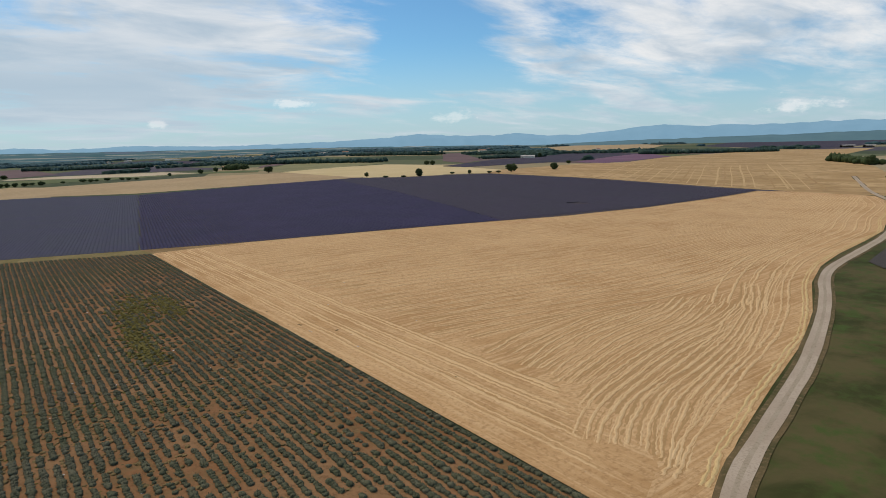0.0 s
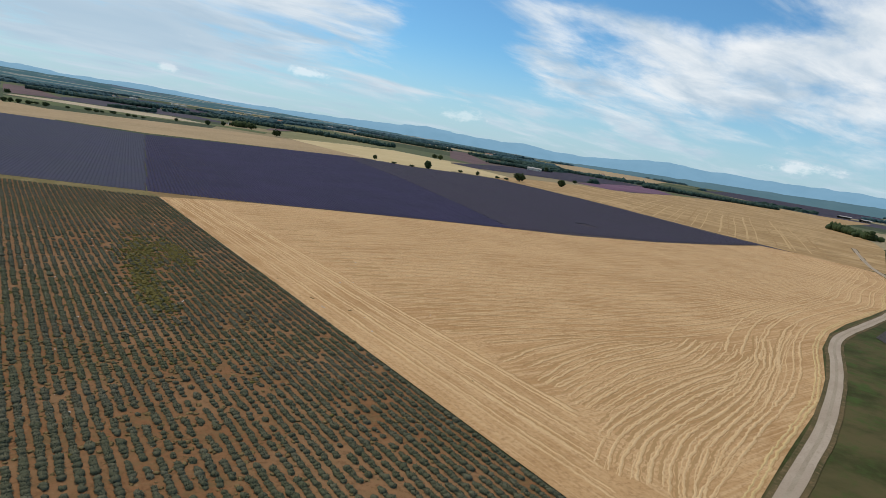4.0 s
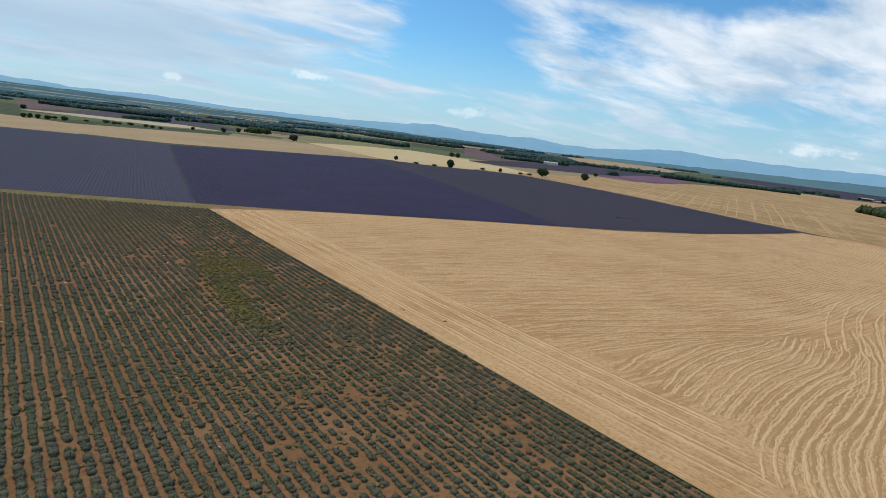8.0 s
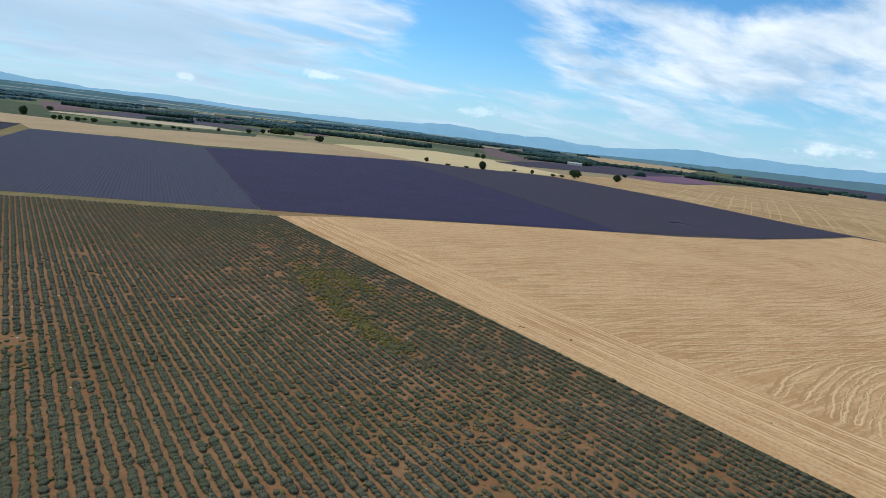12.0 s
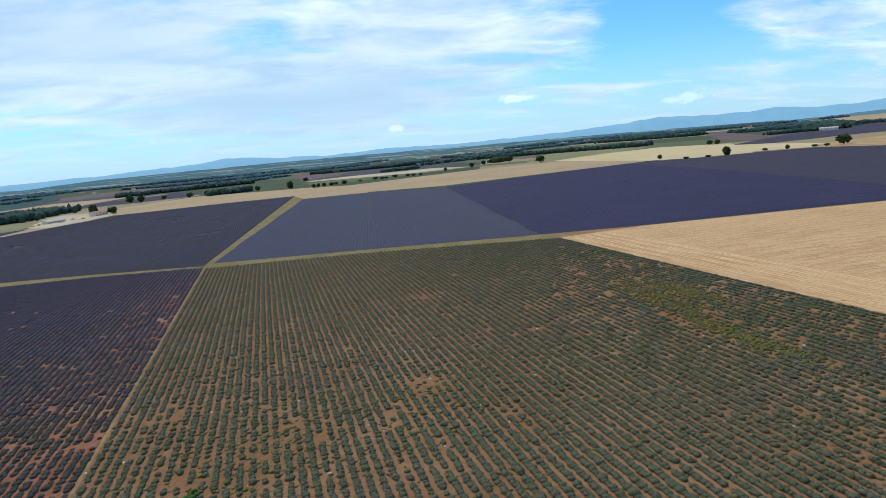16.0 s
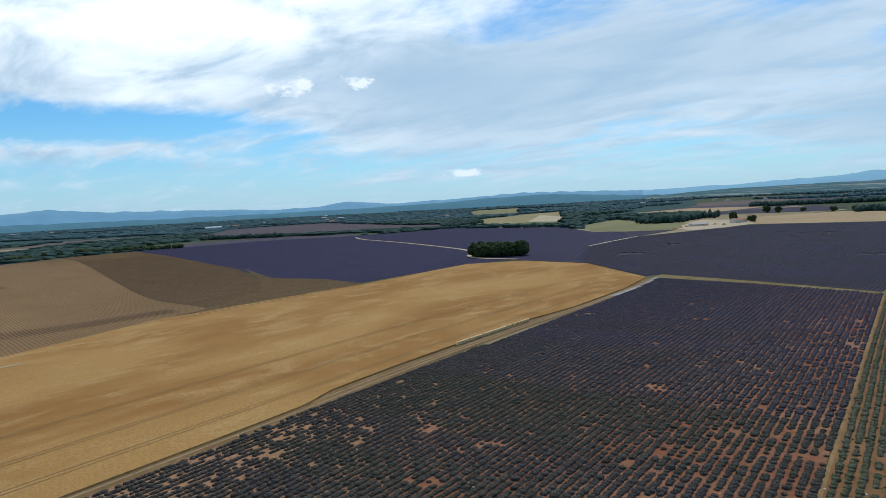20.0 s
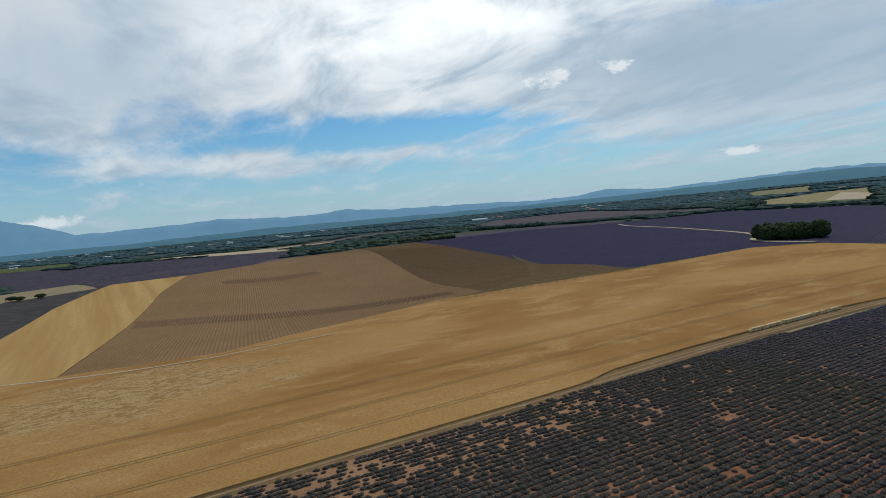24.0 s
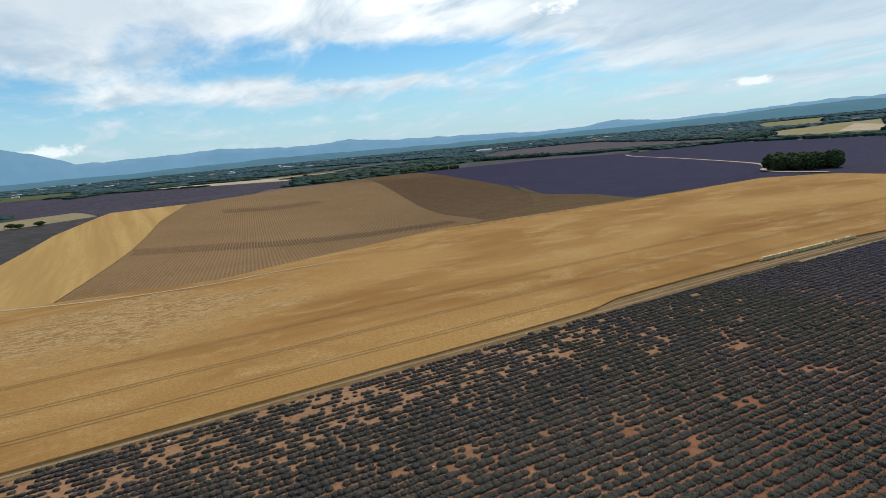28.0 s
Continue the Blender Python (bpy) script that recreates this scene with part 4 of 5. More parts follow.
        for i in np.nonzero(own)[0]:
            b = new("bush", single[int(rng.integers(6))])
            b.parent = row
            b.location, b.scale, b.rotation_euler = centre[i] - np.array(row.location), sizes[i], (0, 0, rng.uniform(-0.5, 0.5))


def ridges(name, outline, heading, spacing, mat, label, seed, wide=1.15, tall=0.55, step=7.0, thin=0.93, skip=(), lift=0.15):
    """Far rows: a plot of unbroken bushy ridges, each row a part."""
    rng = np.random.default_rng(seed)
    d = np.array((math.sin(radians(heading)), math.cos(radians(heading))))
    n = np.array((d[1], -d[0]))
    o = np.array(outline, float)
    a0, a1 = (o @ n).min(), (o @ n).max()
    plot = new(name)
    plot.location = (*o.mean(0), float(land(*o.mean(0))))
    base = np.array(plot.location)
    for a in np.arange(a0 + 0.5 * spacing, a1, spacing):
        cuts = []
        for i in range(len(o)):
            u0, u1 = o[i - 1] @ n - a, o[i] @ n - a
            if (u0 > 0) != (u1 > 0):
                cuts.append((o[i - 1] + (o[i] - o[i - 1]) * u0 / (u0 - u1)) @ d)
        cuts.sort()
        for b_in, b_out in zip(cuts[::2], cuts[1::2]):
            if b_out - b_in < 3:
                continue
            along = np.linspace(b_in + rng.uniform(0, 0.8), b_out - rng.uniform(0, 0.8), max(3, int((b_out - b_in) / step) + 1))
            p = n * a + d * along[:, None]
            ok = value_noise(p[:, 0], p[:, 1], 14, seed) * 0.6 + value_noise(p[:, 0], p[:, 1], 40, seed + 1) * 0.4 < thin
            if skip:
                ok &= ~inside(skip, p[:, 0], p[:, 1])
            m = len(along)
            z = land(p[:, 0], p[:, 1]) + lift
            h = tall * rng.uniform(0.75, 1.2, m)
            w = spacing * 0.5 * 0.72 * wide * rng.uniform(0.8, 1.15, m)
            for end in (0, m - 1):
                h[end], w[end] = h[end] * 0.35, w[end] * 0.6
            verts, faces = [], []
            for side, up in ((-1, 0), (-0.55, 0.85), (0.55, 1), (1, 0)):
                q = p + n * (w * side)[:, None]
                verts.append(np.stack([q[:, 0], q[:, 1], z + h * up], 1) - base)
            for i in range(m - 1):
                if ok[i] and ok[i + 1]:
                    faces += [(k * m + i, (k + 1) * m + i, (k + 1) * m + i + 1, k * m + i + 1) for k in range(3)]
            if faces:
                v = np.concatenate(verts)
                used = sorted({i for f in faces for i in f})
                back = {u: i for i, u in enumerate(used)}
                mesh_object("ridge", v[used], [tuple(back[i] for i in f) for f in faces], mat, True, plot)
    return tagged(plot, label, "planted rows")


BARE_GREEN = [(20, 95, 12, 16, 0.55), (8, 113, 5, 9, 0.6), (40, 80, 5, 8, 0.5), (21, 166, 3, 6, 0.85), (48, 140, 3, 7, 0.6), (28, 106, 5, 8, 0.5), (26, 172, 5, 14, 0.55),
              (-22, 235, 6, 5, 0.9), (1, 204, 4, 4, 0.9), (-38, 166, 5, 5, 0.9), (20, 122, 5, 7, 0.7), (-79, 141, 5, 9, 0.9), (-65, 160, 3, 14, 0.75),
              (-68, 145, 2, 12, 0.8), (-46, 153, 4, 7, 0.75), (-85, 179, 5, 8, 0.6), (-76, 209, 8, 10, 0.5), (-64, 192, 5, 9, 0.5), (33, 192, 7, 16, 0.5), (22, 157, 5, 10, 0.5),
              (-30, 143, 4, 6, 0.6), (-49, 134, 3, 6, 0.6), (50, 175, 3, 8, 0.6)]
BARE_DARK = [(x, y, rx * 0.78, ry * 0.78, a) for x, y, rx, ry, a in [(-98, 171, 5, 6, 1.0), (-134, 199, 4, 5, 0.9), (-119, 164, 4, 6, 0.8), (-99, 292, 5, 18, 0.6), (-113, 164, 3, 5, 0.7), (-183, 126, 3, 4, 1.0), (-166, 152, 3, 4, 1.0),
             (-194, 86, 4, 8, 0.4), (-174, 139, 2, 3, 0.9), (-186, 50, 7, 12, 0.3), (-153, 112, 2, 4, 0.9), (-146, 118, 2, 3, 0.9), (-184, 79, 4, 7, 0.4), (-162, 91, 3, 4, 0.8),
             (-170, 187, 4, 3, 0.8), (-178, 66, 5, 8, 0.35), (-151, 150, 2, 3, 0.9), (-149, 131, 2, 3, 0.9), (-195, 100, 4, 20, 0.4)]]
lavender_rows(GREEN_FIELD, M_LAV_GREEN, BARE_GREEN, -25, 185, (-46, 2, 112, 148), "row of grey-green lavender bushes on brown soil", "green lavender rows", 11, 0.84, 1.25, 120,
              [(22, 75, 34, 40, 0.08), (-75, 138, 26, 30, 0.06), (-35, 150, 30, 40, 0.05)],
              [(20, 95, 36, 45, 0.3), (-68, 155, 30, 62, 0.38), (36, 190, 24, 70, 0.6), (-10, 210, 50, 60, 0.3)])
lavender_rows(DARK_FIELD, M_LAV_DARK, BARE_DARK, -10, 190, (-165, -125, 84, 122), "row of dark lavender bushes on reddish soil", "dark lavender rows", 23, 0.87, 1.50, 150, [(-192, 80, 12, 60, 0.14), (-100, 168, 14, 22, 0.12)],
              [(-192, 85, 15, 62, 0.58), (-150, 130, 70, 80, 0.14), (-102, 270, 12, 60, 0.6), (-112, 165, 18, 40, 0.35)])
ridges("lavender_plot", BLUE_FIELD, 9.5, ROW, M_LAV_BLUE, "blue-grey lavender rows beyond the grass track", 31, 1.58, 0.28)
ridges("lavender_plot", PURPLE_FIELD, 9.5, ROW, M_LAV_PURPLE, "deep purple lavender rows in a wide field", 32, 1.35, 0.42, skip=GREY_PART)
ridges("lavender_plot", GREY_PART, 9.5, ROW, M_LAV_GREY, "fading grey-purple lavender rows in a wide field", 36, 1.35, 0.42)
ridges("lavender_plot", UPPER_FIELD, 7.0, ROW, M_LAV_UPPER, "dusky lavender rows with dead patches", 33, thin=0.82)
ridges("lavender_plot", LAV_WEST, -20.0, 2 * ROW, M_LAV_PURPLE, "purple lavender rows round an oak grove", 34, step=12.0)
ridges("planted_plot", TILLED, TILL_HEADING, 1.75, M_YOUNG, "fine rows of young plants on a brown hillside", 35, 0.60, 0.12, 7.0, lift=0.36)
# bands of rows darker than the rest of the hillside
for band in BANDS:
    ridges("planted_plot", band, TILL_HEADING, 1.75, M_BAND, "darker reddish rows in the tilled hillside", 37, 0.95, 0.20, 5.0, lift=0.40)
ridges("planted_plot", DARK_HILL, 25.0, 7.0, M_CONTOUR, "curving tilled lines on a dark brown slope", 38, 0.35, 0.25, 7.0, lift=0.42)
ridges("planted_plot", OLIVE_HILL, 25.0, 5.0, M_CONTOUR, "fine tilled lines on an olive-brown slope", 39, 0.35, 0.2, 6.0, lift=0.50)


ridges("vine_plot", VINES, 43.0, 16.0, M_GREEN, "green vine rows far down in the valley", 40, 0.9, 1.3, 12.0, lift=0.7)


# ---------------------------------------------------------------- straw lines on the stubble
def windrow(line, mat, wide, tall, rng, lift=0.17):
    """A low, ragged ridge of straw along a line; a part of the stubble field."""
    pts = smooth_line(line, 0.9)
    pts = pts[inside(STUBBLE, pts[:, 0], pts[:, 1])]
    if len(pts) < 4:
        return
    d = np.gradient(pts, axis=0)
    n = np.stack([-d[:, 1], d[:, 0]], 1) / np.maximum(np.hypot(d[:, 0], d[:, 1]), 1e-6)[:, None]
    pts = pts + n * (rng.normal(0, 0.10, len(pts)) + 0.5 * (value_noise(pts[:, 0], pts[:, 1], 7, 3) - 0.5))[:, None]
    m = len(pts)
    run = (0.15 + 0.85 * value_noise(pts[:, 0], pts[:, 1], 6, 4)) * rng.uniform(0.5, 1.3, m)
    w = wide * (0.30 + 0.70 * run)
    h = 0.6 * tall * (0.15 + 0.95 * run)
    h[0] = h[-1] = 0.01
    z = land(pts[:, 0], pts[:, 1]) + lift
    verts, faces = [], []
    for k, up in ((-1, 0), (-0.3, 1), (0.35, 0.9), (1, 0)):
        q = pts + n * (w * k)[:, None]
        verts += [(q[i, 0], q[i, 1], z[i] + h[i] * up) for i in range(m)]
    for k in range(3):
        for i in range(m - 1):
            faces.append((k * m + i, k * m + i + 1, (k + 1) * m + i + 1, (k + 1) * m + i))
    mesh_object("straw_line", verts, faces, mat, False, stubble_field)
    # flat dark strip beside the ridge, its shaded side put in as colour
    if wide > 0.34 and mat is not M_STUBBLE_SHADE:
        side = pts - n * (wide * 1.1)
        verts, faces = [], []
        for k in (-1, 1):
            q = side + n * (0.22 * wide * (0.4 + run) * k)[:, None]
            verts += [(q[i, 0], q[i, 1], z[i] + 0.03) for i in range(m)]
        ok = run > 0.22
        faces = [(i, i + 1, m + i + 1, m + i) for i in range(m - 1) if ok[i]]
        mesh_object("furrow", verts, faces, M_STUBBLE_SHADE, False, stubble_field)


def blend_lines(a, b, count, ease=1.0):
    """Lines spread evenly between two lines of as many points."""
    a, b = np.array(a, float), np.array(b, float)
    return [a + (b - a) * (k / (count - 1)) ** ease for k in range(count)]


def resampled(lines, count=7):
    """Each line with the same number of points, and a line halfway between neighbours."""
    even = []
    for line in lines:
        p = smooth_line(line, 1.0)
        even.append(p[np.linspace(0, len(p) - 1, count).astype(int)])
    return even + [(a + b) / 2 for a, b in zip(even[3:], even[4:])]


TURNS_HIGH = [[(84, 106), (96, 105), (107, 104), (120, 101.5)], [(80, 96), (93, 99.6), (106, 101.5), (115, 101.2)], [(83.5, 92), (99.3, 95.5), (116.5, 98), (131, 96)],
              [(80, 85.7), (96, 91.5), (114, 95), (130, 94)], [(82, 82), (102.5, 87.6), (119.4, 90), (131, 89.5), (146, 94)], [(79.7, 75.2), (94.6, 80), (112.5, 83.7), (125.5, 84.2), (140, 88), (149, 91.5)]]
TURNS_LOW = [[(82, 71.8), (100, 76.4), (117, 78.8), (131, 79), (157, 88.8)], [(65.3, 59), (75, 64.5), (90, 68.8), (105, 72.5), (120, 75), (132, 75), (150, 80)], [(66.9, 55.4), (79.5, 61.8), (100, 66.9), (118, 70), (133, 71)],
             [(69.2, 52), (81.3, 59), (96, 62.4), (112.3, 65.4), (140.6, 73.7), (174, 89.9)], [(70, 47), (80, 54), (95, 58), (114, 62.5), (142, 71), (172, 85)],
             [(68.8, 44.4), (79.2, 50.3), (93.4, 54.2), (115.3, 60), (140, 68), (172.3, 81.8), (214.3, 95.7)]]


def straw_lines():
    rng = np.random.default_rng(5)
    for x, wide in ((60.6, 0.35), (61.9, 0.3), (65.6, 0.45), (66.9, 0.3), (70.2, 0.35), (71.4, 0.5), (75.2, 0.4), (76.4, 0.55)):
        windrow([(x + 0.4, 50 + (x - 60) * 1.4), (x, 120), (x - 0.2, 200), (x - 1.5, 291)], M_STRAW, wide * 1.25, 0.2, rng)
    top = [(78, 292), (120, 283), (166, 266), (259, 235), (329, 229), (420, 234), (486, 241)]
    low = [(78, 114), (104, 107), (129, 100), (150, 95.5), (190, 98), (310, 120), (476, 168)]
    lines = blend_lines(top, low, 38)
    for k, line in enumerate(lines):
        line = line.copy()
        line[0, 0] += rng.uniform(0, 5)
        windrow(line, M_STRAW, 0.36, 0.17, rng)
        windrow(line + (0, 1.6), M_STRAW, 0.22, 0.08, rng)
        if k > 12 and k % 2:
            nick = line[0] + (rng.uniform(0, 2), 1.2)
            windrow([nick, nick + (3, -0.4), nick + (6, -0.9), nick + (11, -1.8)], M_STUBBLE_SHADE, 1.3, 0.02, rng)
    # the combine's sweeping turns in the corner by the road
    for line in resampled(TURNS_HIGH + TURNS_LOW):
        windrow(line + rng.normal(0, 0.2, line.shape), M_STRAW, 0.36, 0.15, rng)
        windrow(line + (0.5, -1.5), M_STRAW, 0.20, 0.08, rng)
        # dark line beside each turn, shade laid down as colour
        windrow(line + (-0.3, 1.0), M_STUBBLE_SHADE, 0.45, 0.03, rng)
    side = np.array([(68, 38.7), (83, 43.6), (104, 49.4), (135, 57.2), (156, 64.9), (186, 78), (210, 85.5), (234, 89.9), (268, 93.9), (300, 98.5), (345, 113), (420, 132), (478, 158)])
    for off, wide in ((0.3, 0.38), (1.2, 0.3), (4.5, 0.4), (6.0, 0.35), (9.5, 0.5), (13.5, 0.45), (14.6, 0.3), (18, 0.45), (22, 0.4)):
        d = np.gradient(side, axis=0)
        n = np.stack([-d[:, 1], d[:, 0]], 1) / np.hypot(d[:, 0], d[:, 1])[:, None]
        line = side + n * off
        windrow(line if off < 8 else line[4:], M_STRAW_EDGE if off < 2 else M_STRAW, wide, 0.18, rng)


straw_lines()


# ---------------------------------------------------------------- trees
def ball_template(level):
    bm = bmesh.new()
    bmesh.ops.create_icosphere(bm, subdivisions=level, radius=1.0)
    v = np.array([p.co[:] for p in bm.verts])
    f = np.array([[p.index for p in face.verts] for face in bm.faces])
    bm.free()
    return v, f


BALL_LOW = ball_template(1)


def limb_mesh(name, rng, trunk_top=0.42):
    """A tapered trunk with a few limbs, for a tree one metre tall."""
    bm = bmesh.new()

    def tube(a, b, ra, rb):
        a, b = Vector(a), Vector(b)
        m = Matrix.Translation((a + b) / 2) @ (b - a).to_track_quat("Z", "Y").to_matrix().to_4x4()
        bmesh.ops.create_cone(bm, cap_ends=True, segments=7, radius1=ra, radius2=rb, depth=(b - a).length, matrix=m)

    tube((0, 0, -0.02), (0.01, 0, trunk_top), 0.045, 0.028)
    for k in range(5):
        a = k * 1.257 + rng.uniform(-0.3, 0.3)
        tube((0.008, 0, trunk_top * rng.uniform(0.55, 0.95)), (0.27 * math.cos(a), 0.27 * math.sin(a), rng.uniform(0.48, 0.72)), 0.02, 0.007)
    me = bpy.data.meshes.new(name)
    bm.to_mesh(me)
    bm.free()
    me.materials.append(M_BARK)
    return me


def tree_kind(seed, wide, flat, leaf):
    """A tree one metre tall: trunk, and a crown of many leaf clumps with an uneven outline."""
    rng = np.random.default_rng(seed)
    root = new("tree")
    trunk = new("trunk", limb_mesh("trunk", rng))
    trunk.parent = root
    count = 200
    way = rng.normal(0, 1, (count, 3))
    way /= np.linalg.norm(way, axis=1)[:, None]
    swell = 0.82 + 0.36 * value_noise(np.arctan2(way[:, 1], way[:, 0]) * 2.0, way[:, 2] * 2.0, 1.0, seed)
    reach = (rng.random(count) ** 0.4 * swell)[:, None]
    where = way * reach * (0.40 * wide, 0.40 * wide, 0.40 * flat) + (0, 0, 0.54)
    where[:, 2] = where[:, 2].clip(0.12, 0.97)
    size = rng.uniform(0.055, 0.105, count)[:, None] * (1.15, 1.15, 0.85)
    crown = many("crown", where, size, BALL_LOW, rng, leaf, 0.16)
    crown.parent = root
    return root


def plant(kind, x, y, tall, label, group="", wide=1.0, rng=random, category="tree"):
    t = copy_thing(kind, Matrix.Translation((x, y, float(land(x, y)) - 0.1)) @ Matrix.Rotation(rng.uniform(0, 6.28), 4, "Z") @ Matrix.Diagonal((tall * wide, tall * wide, tall, 1)))
    return tagged(t, label, category, group)


KINDS = [tree_kind(s, w, f, M_LEAF) for s, w, f in ((1, 1.0, 1.0), (2, 1.25, 0.9), (3, 0.85, 1.15), (4, 1.1, 1.0))]
BUSH_KIND = tree_kind(9, 1.6, 0.8, M_LEAF)
rng_tree = random.Random(4)
NEAR_TREES = [(32, 1572), (19, 1171), (27, 1166), (37, 1169), (51, 1165), (59, 1172), (72, 1157), (99, 1150), (127, 1157), (136, 1137), (145, 1145), (162, 1151), (179, 1123), (186, 1106), (198, 1107), (267, 1188), (409, 1811), (479, 1784), (324, 1200), (538, 1851), (368, 1253), (421, 1346), (417, 1233), (392, 1036), (405, 720), (434, 639), (402, 667), (415, 646), (649, 930), (651, 915)]
TALL = {0: 10, 8: 8, 9: 8, 10: 8, 14: 9, 15: 6, 16: 11, 17: 9, 18: 9, 19: 10, 20: 9, 21: 10, 22: 12, 23: 13, 24: 6, 25: 10, 26: 3.5, 27: 3.5, 28: 9, 29: 9}
for i, (x, y) in enumerate(NEAR_TREES):
    h = TALL.get(i, 7.0)
    if 0 < i < 15:
        plant(BUSH_KIND, x, y, rng_tree.uniform(5.0, 7.0), "wide dark green bush along the pasture", "pasture bushes", rng_tree.uniform(0.8, 1.2), rng_tree, "bush")
    elif h < 5:
        plant(BUSH_KIND, x, y, h, "low dark bush at the edge of the wheat", "field edge bushes", 1.5, rng_tree, "bush")
    else:
        plant(rng_tree.choice(KINDS), x, y, h, "round dark green oak standing in dry fields", "scattered field trees", 1.15, rng_tree)
EAST_TREES = [(543, 589), (514, 599), (523, 592), (607, 576), (748, 679), (483, 636), (500, 622), (998, 991), (817, 283)]
for i, (x, y) in enumerate(EAST_TREES):
    h = (12, 4, 4, 10, 6, 4, 5, 10, 11)[i % 9]
    plant(BUSH_KIND if h < 5 else rng_tree.choice(KINDS), x, y, h, "dark bush in the stubble" if h < 5 else "lone dark oak between stubble fields", "scattered field trees", 1.2, rng_tree,
          "bush" if h < 5 else "tree")
for i, (x, y) in enumerate([(-316, 1105), (-282, 1064), (-326, 1428), (-302, 1407), (-263, 1432), (-19, 1220), (-77, 1317), (-207, 1372), (-172, 1339), (17, 1140), (25, 1143), (35, 1145), (47, 1136), (68, 1130)]):
    h = (15, 12, 16, 14, 9, 14, 10, 11, 12, 7, 7, 7, 7, 8)[i % 14]
    plant(rng_tree.choice(KINDS), x, y, h, "dark tree near the farm yard" if i < 2 else "dark tree in a far hedge line", "far trees", 1.1, rng_tree)
for i, (x, y) in enumerate([(-1523, 458), (-1171, 374), (-1120, 375), (-1113, 388), (-1212, 451), (-1192, 468), (-1216, 509), (-1197, 539), (-1242, 600), (-1291, 667), (-698, -21), (-692, -15), (-699, -1)]):
    low = i > 9
    plant(BUSH_KIND if low else rng_tree.choice(KINDS), x, y, 5 if low else 9, "low bush in dull lavender" if low else "dark tree behind the hill crest", "trees behind the hill", 1.3, rng_tree,
          "bush" if low else "tree")
for x, y in [(596, 189)]:
    plant(KINDS[1], x, y, 9, "lone dark oak by a white path", "scattered field trees", 1.2, rng_tree)

# the oak grove in the purple field
for k in range(60):
    u, v = rng_tree.uniform(-1, 1), rng_tree.uniform(-1, 1)
    if abs(u) ** 3 + v * v < 1.1:
        plant(rng_tree.choice(KINDS), -392 + 24 * u - 4 * v, 537 + 10 * u + 9 * v, rng_tree.uniform(11.5, 14.5), "dark leafy oak in a dense small grove", "oak grove", 0.95, rng_tree)

for k in KINDS + [BUSH_KIND]:
    for o in (*k.children, k):
        bpy.data.objects.remove(o)


# ---------------------------------------------------------------- woods
def wood(a, b, wide, tall, count, label, mat, seed, spread=1.0):
    """A wood along the line from a to b, of many crowns."""
    rng = np.random.default_rng(seed)
    a, b = np.array(a, float), np.array(b, float)
    d = (b - a) / np.hypot(*(b - a))
    n = np.array((-d[1], d[0]))
    u, v = rng.random(count), rng.normal(0, 0.42, count).clip(-1, 1)
    v *= 0.55 + 0.6 * value_noise(u * 200, u * 0, 18, seed)
    p = a + (b - a) * u[:, None] + n * (v * wide)[:, None]
    h = tall * rng.uniform(0.65, 1.1, count) * (0.8 + 0.4 * value_noise(p[:, 0], p[:, 1], 30, seed + 1))
    r = tall * 0.36 * rng.uniform(0.7, 1.3, count) * spread
    centre = np.stack([p[:, 0], p[:, 1], land(p[:, 0], p[:, 1]) + h * 0.5], 1)
    ob = many("wood", centre, np.stack([r, r, h * 0.55], 1), BALL_LOW, rng, mat, 0.14)
    return tagged(ob, label, "wood", kind="stuff")


wood((1200, 876), (1419, 675), 26, 9, 700, "dense green wood beyond the stubble", M_WOOD_FAR, 41)
wood((911, 359), (818, 279), 12, 9, 160, "dark hedge of oaks beside a white path", M_LEAF, 42)
wood((890, 1060), (1033, 1016), 22, 8, 260, "trees round a white farm building", M_WOOD_FAR, 43)
wood((104, 2267), (386, 1937), 40, 11, 700, "long dark wood across the plain", M_WOOD_FAR, 44)
wood((531, 1694), (719, 1213), 40, 10, 600, "dark wood behind olive pasture", M_WOOD_FAR, 45)
wood((1087, 1995), (1162, 1598), 50, 11, 500, "far wood on the plain", M_WOOD_FAR, 46)
wood((-442, 1101), (-424, 1324), 45, 12, 420, "dark wood beside the farm yard", M_WOOD_FAR, 47)
wood((-172, 1339), (-89, 1345), 22, 10, 200, "dark wood behind the tan strip", M_WOOD_FAR, 48)
wood((-453, 1933), (-91, 1953), 40, 12, 500, "rows of dark trees on the far plain", M_WOOD_FAR, 49)
wood((-885, 1127), (-984, 1354), 40, 10, 240, "green wood edge beside olive pasture", M_WOOD_FAR, 50)
wood((-1378, 820), (-1189, 901), 26, 9, 240, "long dark hedge beyond the lavender", M_WOOD_FAR, 51)
wood((405, 1290), (445, 1330), 22, 11, 90, "clump of dark trees round a farmhouse", M_LEAF, 54)
wood((-1230, 505), (-1120, 640), 16, 8, 220, "dark trees along the hill crest", M_LEAF, 52)
wood((-1130, 375), (-1110, 395), 16, 9, 60, "dark trees in the gap of the hill", M_LEAF, 53)


